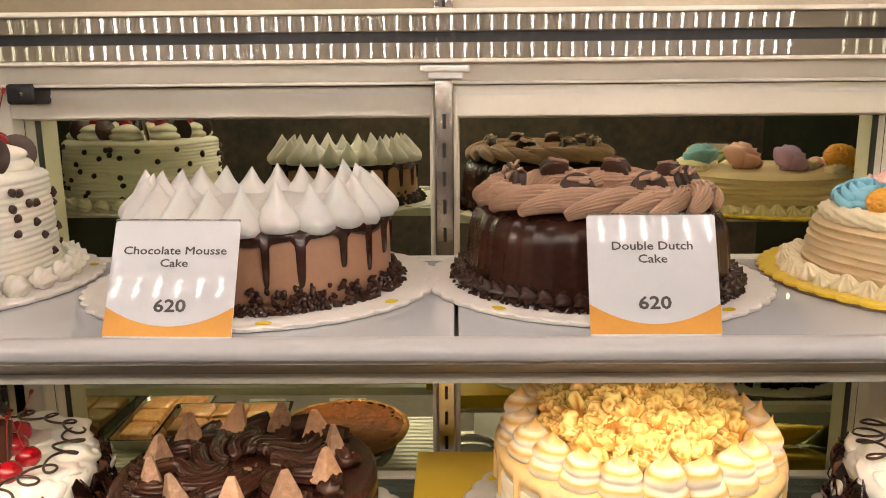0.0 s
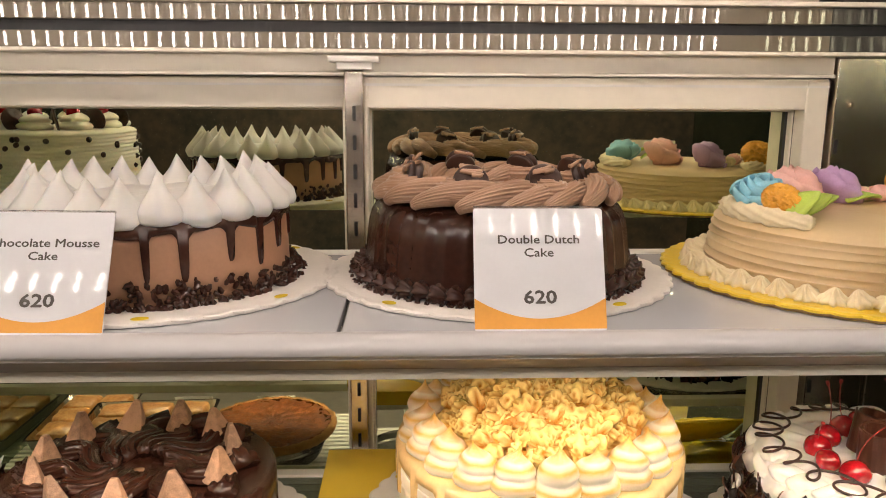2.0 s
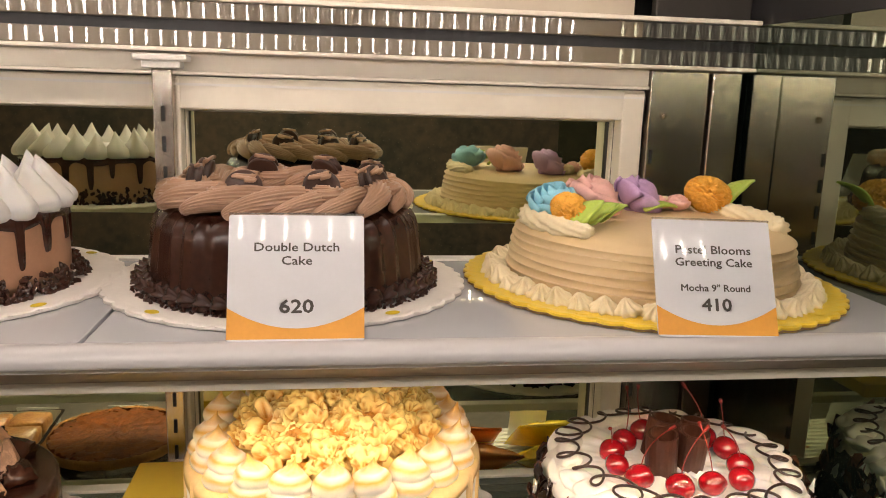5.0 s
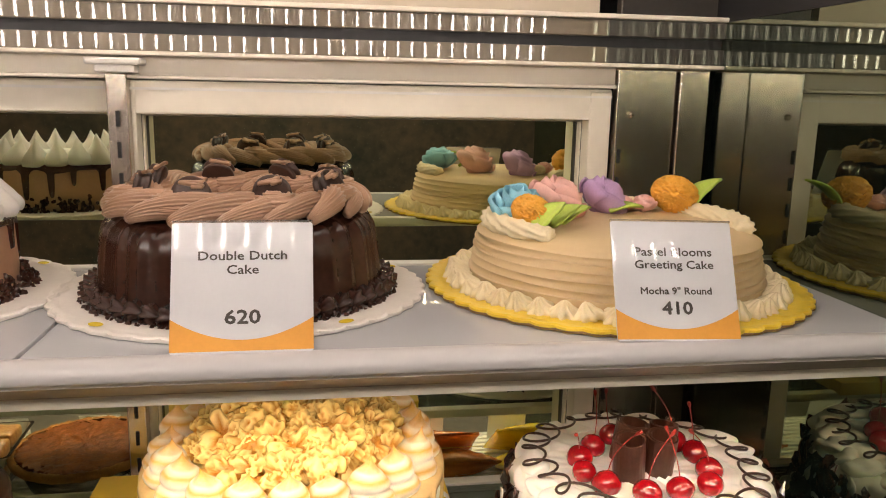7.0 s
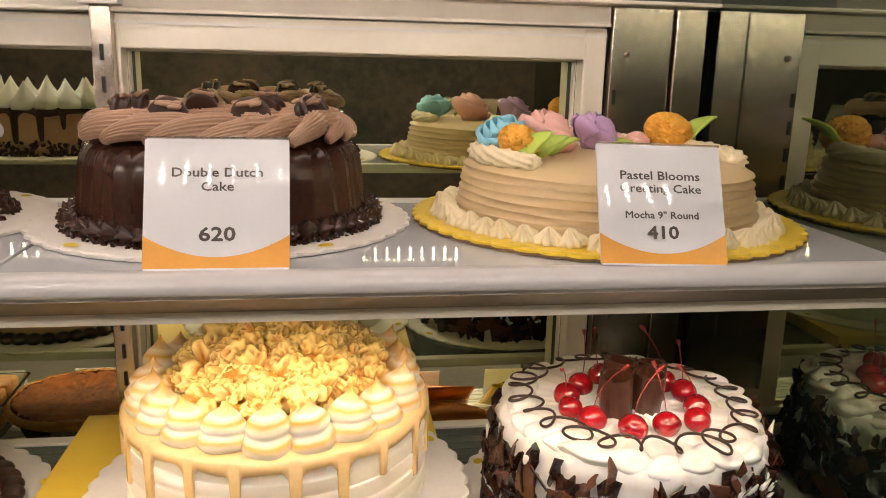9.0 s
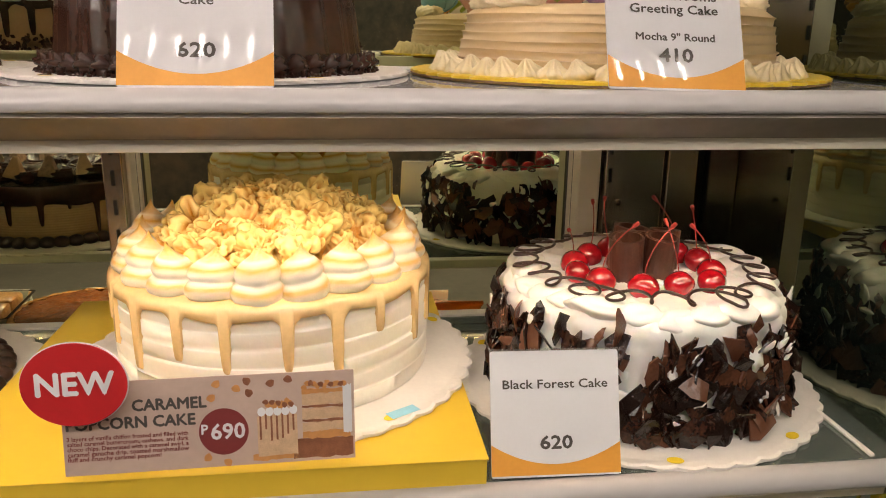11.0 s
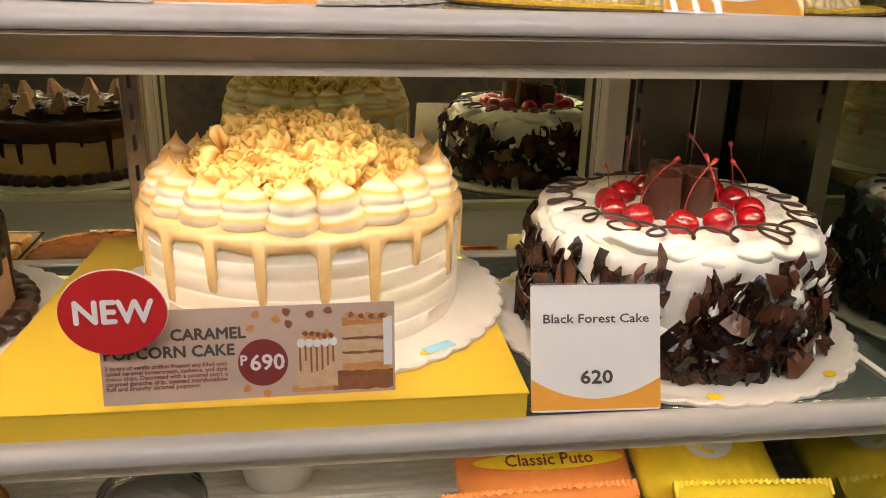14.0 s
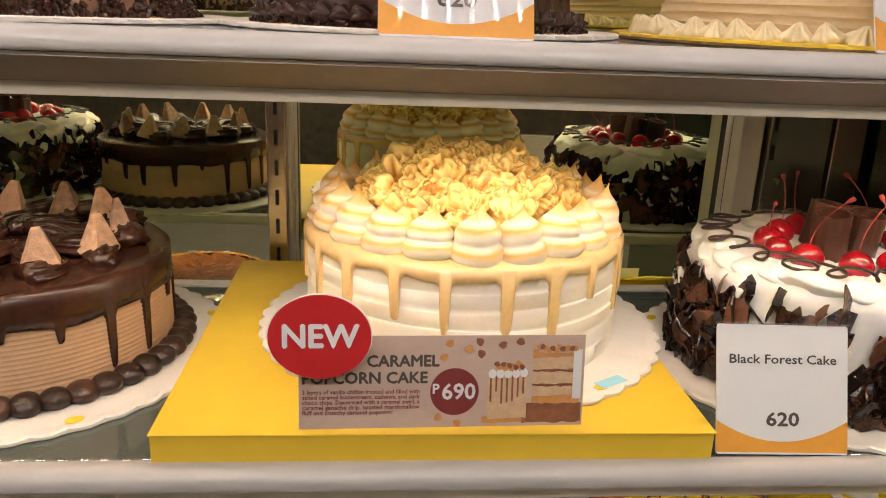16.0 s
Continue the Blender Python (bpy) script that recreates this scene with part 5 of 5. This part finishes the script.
# ---- goods on the bottom shelf ----
def bag(name, x, y, z, w, h, d, material, label, lean=25, rz=0, seed=0):
    """A pillow pack: two puffed faces, crimped ends with a sawtooth edge."""
    t = thing(name, label, "snack pack", (0, 0, 0), "packs on the bottom shelf")
    t.matrix_basis = pose(x, y, z, 0, 0, rz) @ pose(0, 0, 0, 90 - lean, 0, 0)
    bm = bmesh.new()
    nx, ny = 40, 28
    for side in (1, -1):
        rows = []
        for j in range(ny + 1):
            v = j / ny
            row = []
            for i in range(nx + 1):
                u = i / nx
                e = (math.sin(math.pi * u) ** 0.45) * (math.sin(math.pi * v) ** 0.5)
                wr = 0.07 * d * noise.noise(Vector((u * 5 + seed, v * 5, side))) + 0.05 * d * noise.noise(Vector((u * 14 + seed, v * 9, side)))
                saw = 0.0015 * ((i % 2) * 2 - 1) if j in (0, ny) else 0
                row.append((w * (u - 0.5) * (1 - 0.03 * math.sin(math.pi * v)), h * v + saw, side * (d / 2 * e + wr * e)))
            rows.append(row if side > 0 else list(reversed(row)))
        grid(bm, rows, False)
    bmesh.ops.remove_doubles(bm, verts=bm.verts, dist=1e-5)
    part("film", bm, material, t)
    bm = bmesh.new()
    n = int(w / 0.0022)
    rows = []
    for v in (h - 0.011, h - 0.0075, h - 0.004, h + 0.001):
        rows.append([(w * (i / n - 0.5) * 0.985, v + (0.0012 * (i % 2) if v > h else 0), 0.0022 + 0.0007 * (i % 2)) for i in range(n + 1)] + [(w * (0.5 - i / n) * 0.985, v + (0.0012 * ((n - i) % 2) if v > h else 0), -0.0008) for i in range(n + 1)])
    grid(bm, rows, True, True, True)
    part("crimped_seal", bm, material, t, "crimped sealed end", smooth=False)
    return t


b = bag("puto_pack", 0.338, 0.535, 0.779, 0.155, 0.135, 0.042, M_BAGO, "orange film pack reading Classic Puto", 65)
lab = [(0.05 * math.cos(TAU * k / 30) + 0.014 * math.cos(TAU * k / 30) ** 3, 0.094 + 0.0085 * math.sin(TAU * k / 30)) for k in range(30)]
part("label_band", outline(lab, 0.0222, 0.0228), M_BAGY, b, "yellow label", smooth=False)
letters("Classic Puto", 0.074, b, M_WINE, pose(0, 0.094, 0.0231), 0.0002)
b = bag("snack_pack", 0.482, 0.545, 0.779, 0.13, 0.138, 0.042, M_BAGY, "yellow film pack with a white round mark", 65, 0, 5)
part("round_mark", outline([(0.0 + 0.022 * math.cos(TAU * k / 40), 0.097 + 0.017 * math.sin(TAU * k / 40)) for k in range(40)], 0.0221, 0.0227), M_CARD, b, "white round mark", smooth=False)
part("mark_ring", tube([(0.0 + 0.011 * math.cos(TAU * k / 30), 0.095 + 0.0085 * math.sin(TAU * k / 30), 0.0231) for k in range(24)], 0.0014, 6), M_BAGY, b)
bag("puto_pack", 0.323, 0.497, 0.779, 0.16, 0.096, 0.034, M_BAGO, "orange film pack leaning on the pack behind it", 50, 2, 9)
b = bag("snack_pack", 0.486, 0.49, 0.779, 0.13, 0.096, 0.034, M_BAGY, "yellow film pack leaning on another pack", 50, -4, 13)
part("white_strip", box(-0.03, 0.03, 0.078, 0.084, 0.006, 0.0095, 0.001), M_CARD, b, "white printed strip")


def pie(x, y, z):
    t = thing("pie", "round red-brown baked pie with a ragged crust", "pie", (x, y, z))
    part("dish", lathe(((0.076, 0), (0.094, 0.018), (0.1, 0.02), (0.092, 0.017)), 72, lambda a, r, zz, k: (r * (1 + 0.006 * math.sin(36 * a)), zz)), M_CHROME, t, "crimped foil dish")
    def rag(a, r, zz, k):
        n1 = noise.noise(Vector((7 * math.cos(a), 7 * math.sin(a), k * 0.7)))
        n2 = noise.noise(Vector((26 * math.cos(a), 26 * math.sin(a), k * 1.3)))
        return (r * (1 + 0.012 * n1 + 0.012 * n2), zz + 0.0018 * n1 + 0.0022 * n2)
    part("crust", lathe(((0.09, 0.015), (0.101, 0.021), (0.103, 0.027), (0.099, 0.032), (0.093, 0.031)), 180, rag, cap=False), M_CRUST, t, "ragged golden crust")
    top = [(0.0945 - 0.0045 * k, 0.0305 + 0.0035 * math.sin(math.pi * 0.5 * k / 20)) for k in range(21)]
    part("filling", lathe(top, 120, lambda a, r, zz, k: (r, zz + 0.0022 * noise.noise(Vector((r * 90 * math.cos(a), r * 90 * math.sin(a), 4))) + 0.0012 * noise.noise(Vector((r * 260 * math.cos(a), r * 260 * math.sin(a), 9))))), M_PIE, t, "glossy red-brown top")


pie(-0.18, 0.575, 0.797)
stand = thing("pie_stand", "low clear tub under the pie", "tub", (-0.18, 0.575, 0.7755))
part("tub", lathe(((0.075, 0.0), (0.078, 0.004), (0.084, 0.0205), (0.002, 0.021)), 48), M_CLEAR, stand)


def pastry_box(x, y, z, rz=0, seed=0):
    t = thing("pastry_box", "frosted plastic tray heaped with glazed orange pastries", "pastry box", (x, y, z), "pastry boxes", rz=rz)
    w, d, h = 0.088, 0.056, 0.024
    rows = []
    for zz, k in ((0.001, 0.9), (0.004, 0.93), (h, 1.0), (h, 1.05), (h - 0.0012, 1.05), (h - 0.0012, 1.02)):
        rows.append([(w * k * cx + 0.006 * math.cos(a), d * k * cy + 0.006 * math.sin(a), zz) for cx, cy, a0 in ((1, 1, 0), (-1, 1, 90), (-1, -1, 180), (1, -1, 270)) for a in (radians(a0), radians(a0 + 45), radians(a0 + 90))])
    bm = bmesh.new()
    grid(bm, rows, True, True)
    part("tray", bm, M_TRAY, t, "frosted plastic tray", smooth=False)
    rr = random.Random(seed)
    for i in range(3):
        for j in range(2):
            bm = box(-0.0275, 0.0275, -0.0255, 0.0255, 0.0, 0.023, 0.007)
            bmesh.ops.subdivide_edges(bm, edges=bm.edges, cuts=2, use_grid_fill=True)
            for v in bm.verts:
                v.co += Vector((0.002, 0.002, 0.004)) * noise.noise(v.co * 70 + Vector((i * 3 + seed, j * 5, 0)))
            part("pastry", bm, M_PASTRY, t, m=pose(-0.056 + 0.056 * i, -0.027 + 0.054 * j, 0.005, 0, 0, rr.uniform(-4, 4)))


for k, (bx, by, bz, rz) in enumerate(((-0.37, 0.565, 0.7755, 2), (-0.372, 0.56, 0.8085, -3), (-0.505, 0.475, 0.7755, 88))):
    pastry_box(bx, by, bz, rz, k)


def tub(x, y, z, s=1.0):
    t = thing("dessert_tub", "white translucent dessert tub with a domed lid", "tub", (x, y, z), "dessert tubs")
    part("cup", lathe(((0.03 * s, 0), (0.036 * s, 0.004), (0.046 * s, 0.05 * s), (0.048 * s, 0.052 * s)), 40), M_WHITE, t)
    part("lid", lathe(((0.05 * s, 0.052 * s), (0.05 * s, 0.056 * s), (0.044 * s, 0.072 * s), (0.03 * s, 0.08 * s), (0.002, 0.082 * s)), 40), M_CLEAR, t, "clear domed lid")


for bx, by in ((0.02, 0.61), (0.11, 0.7)):
    tub(bx, by, 0.7755, 0.85)
for bx in (-0.33, -0.19, 0.06, 0.33, 0.47):
    t = thing("shelf_tag", "small white tag in a clear holder on the bottom shelf rail", "price tag", (bx, 0.452, 0.7755), "shelf tags")
    part("tag_sheet", box(-0.032, 0.032, -0.0005, 0.0005, 0.0, 0.05, 0.0002), M_CARD, t, smooth=False, m=pose(0, 0, 0, -12, 0, 0))
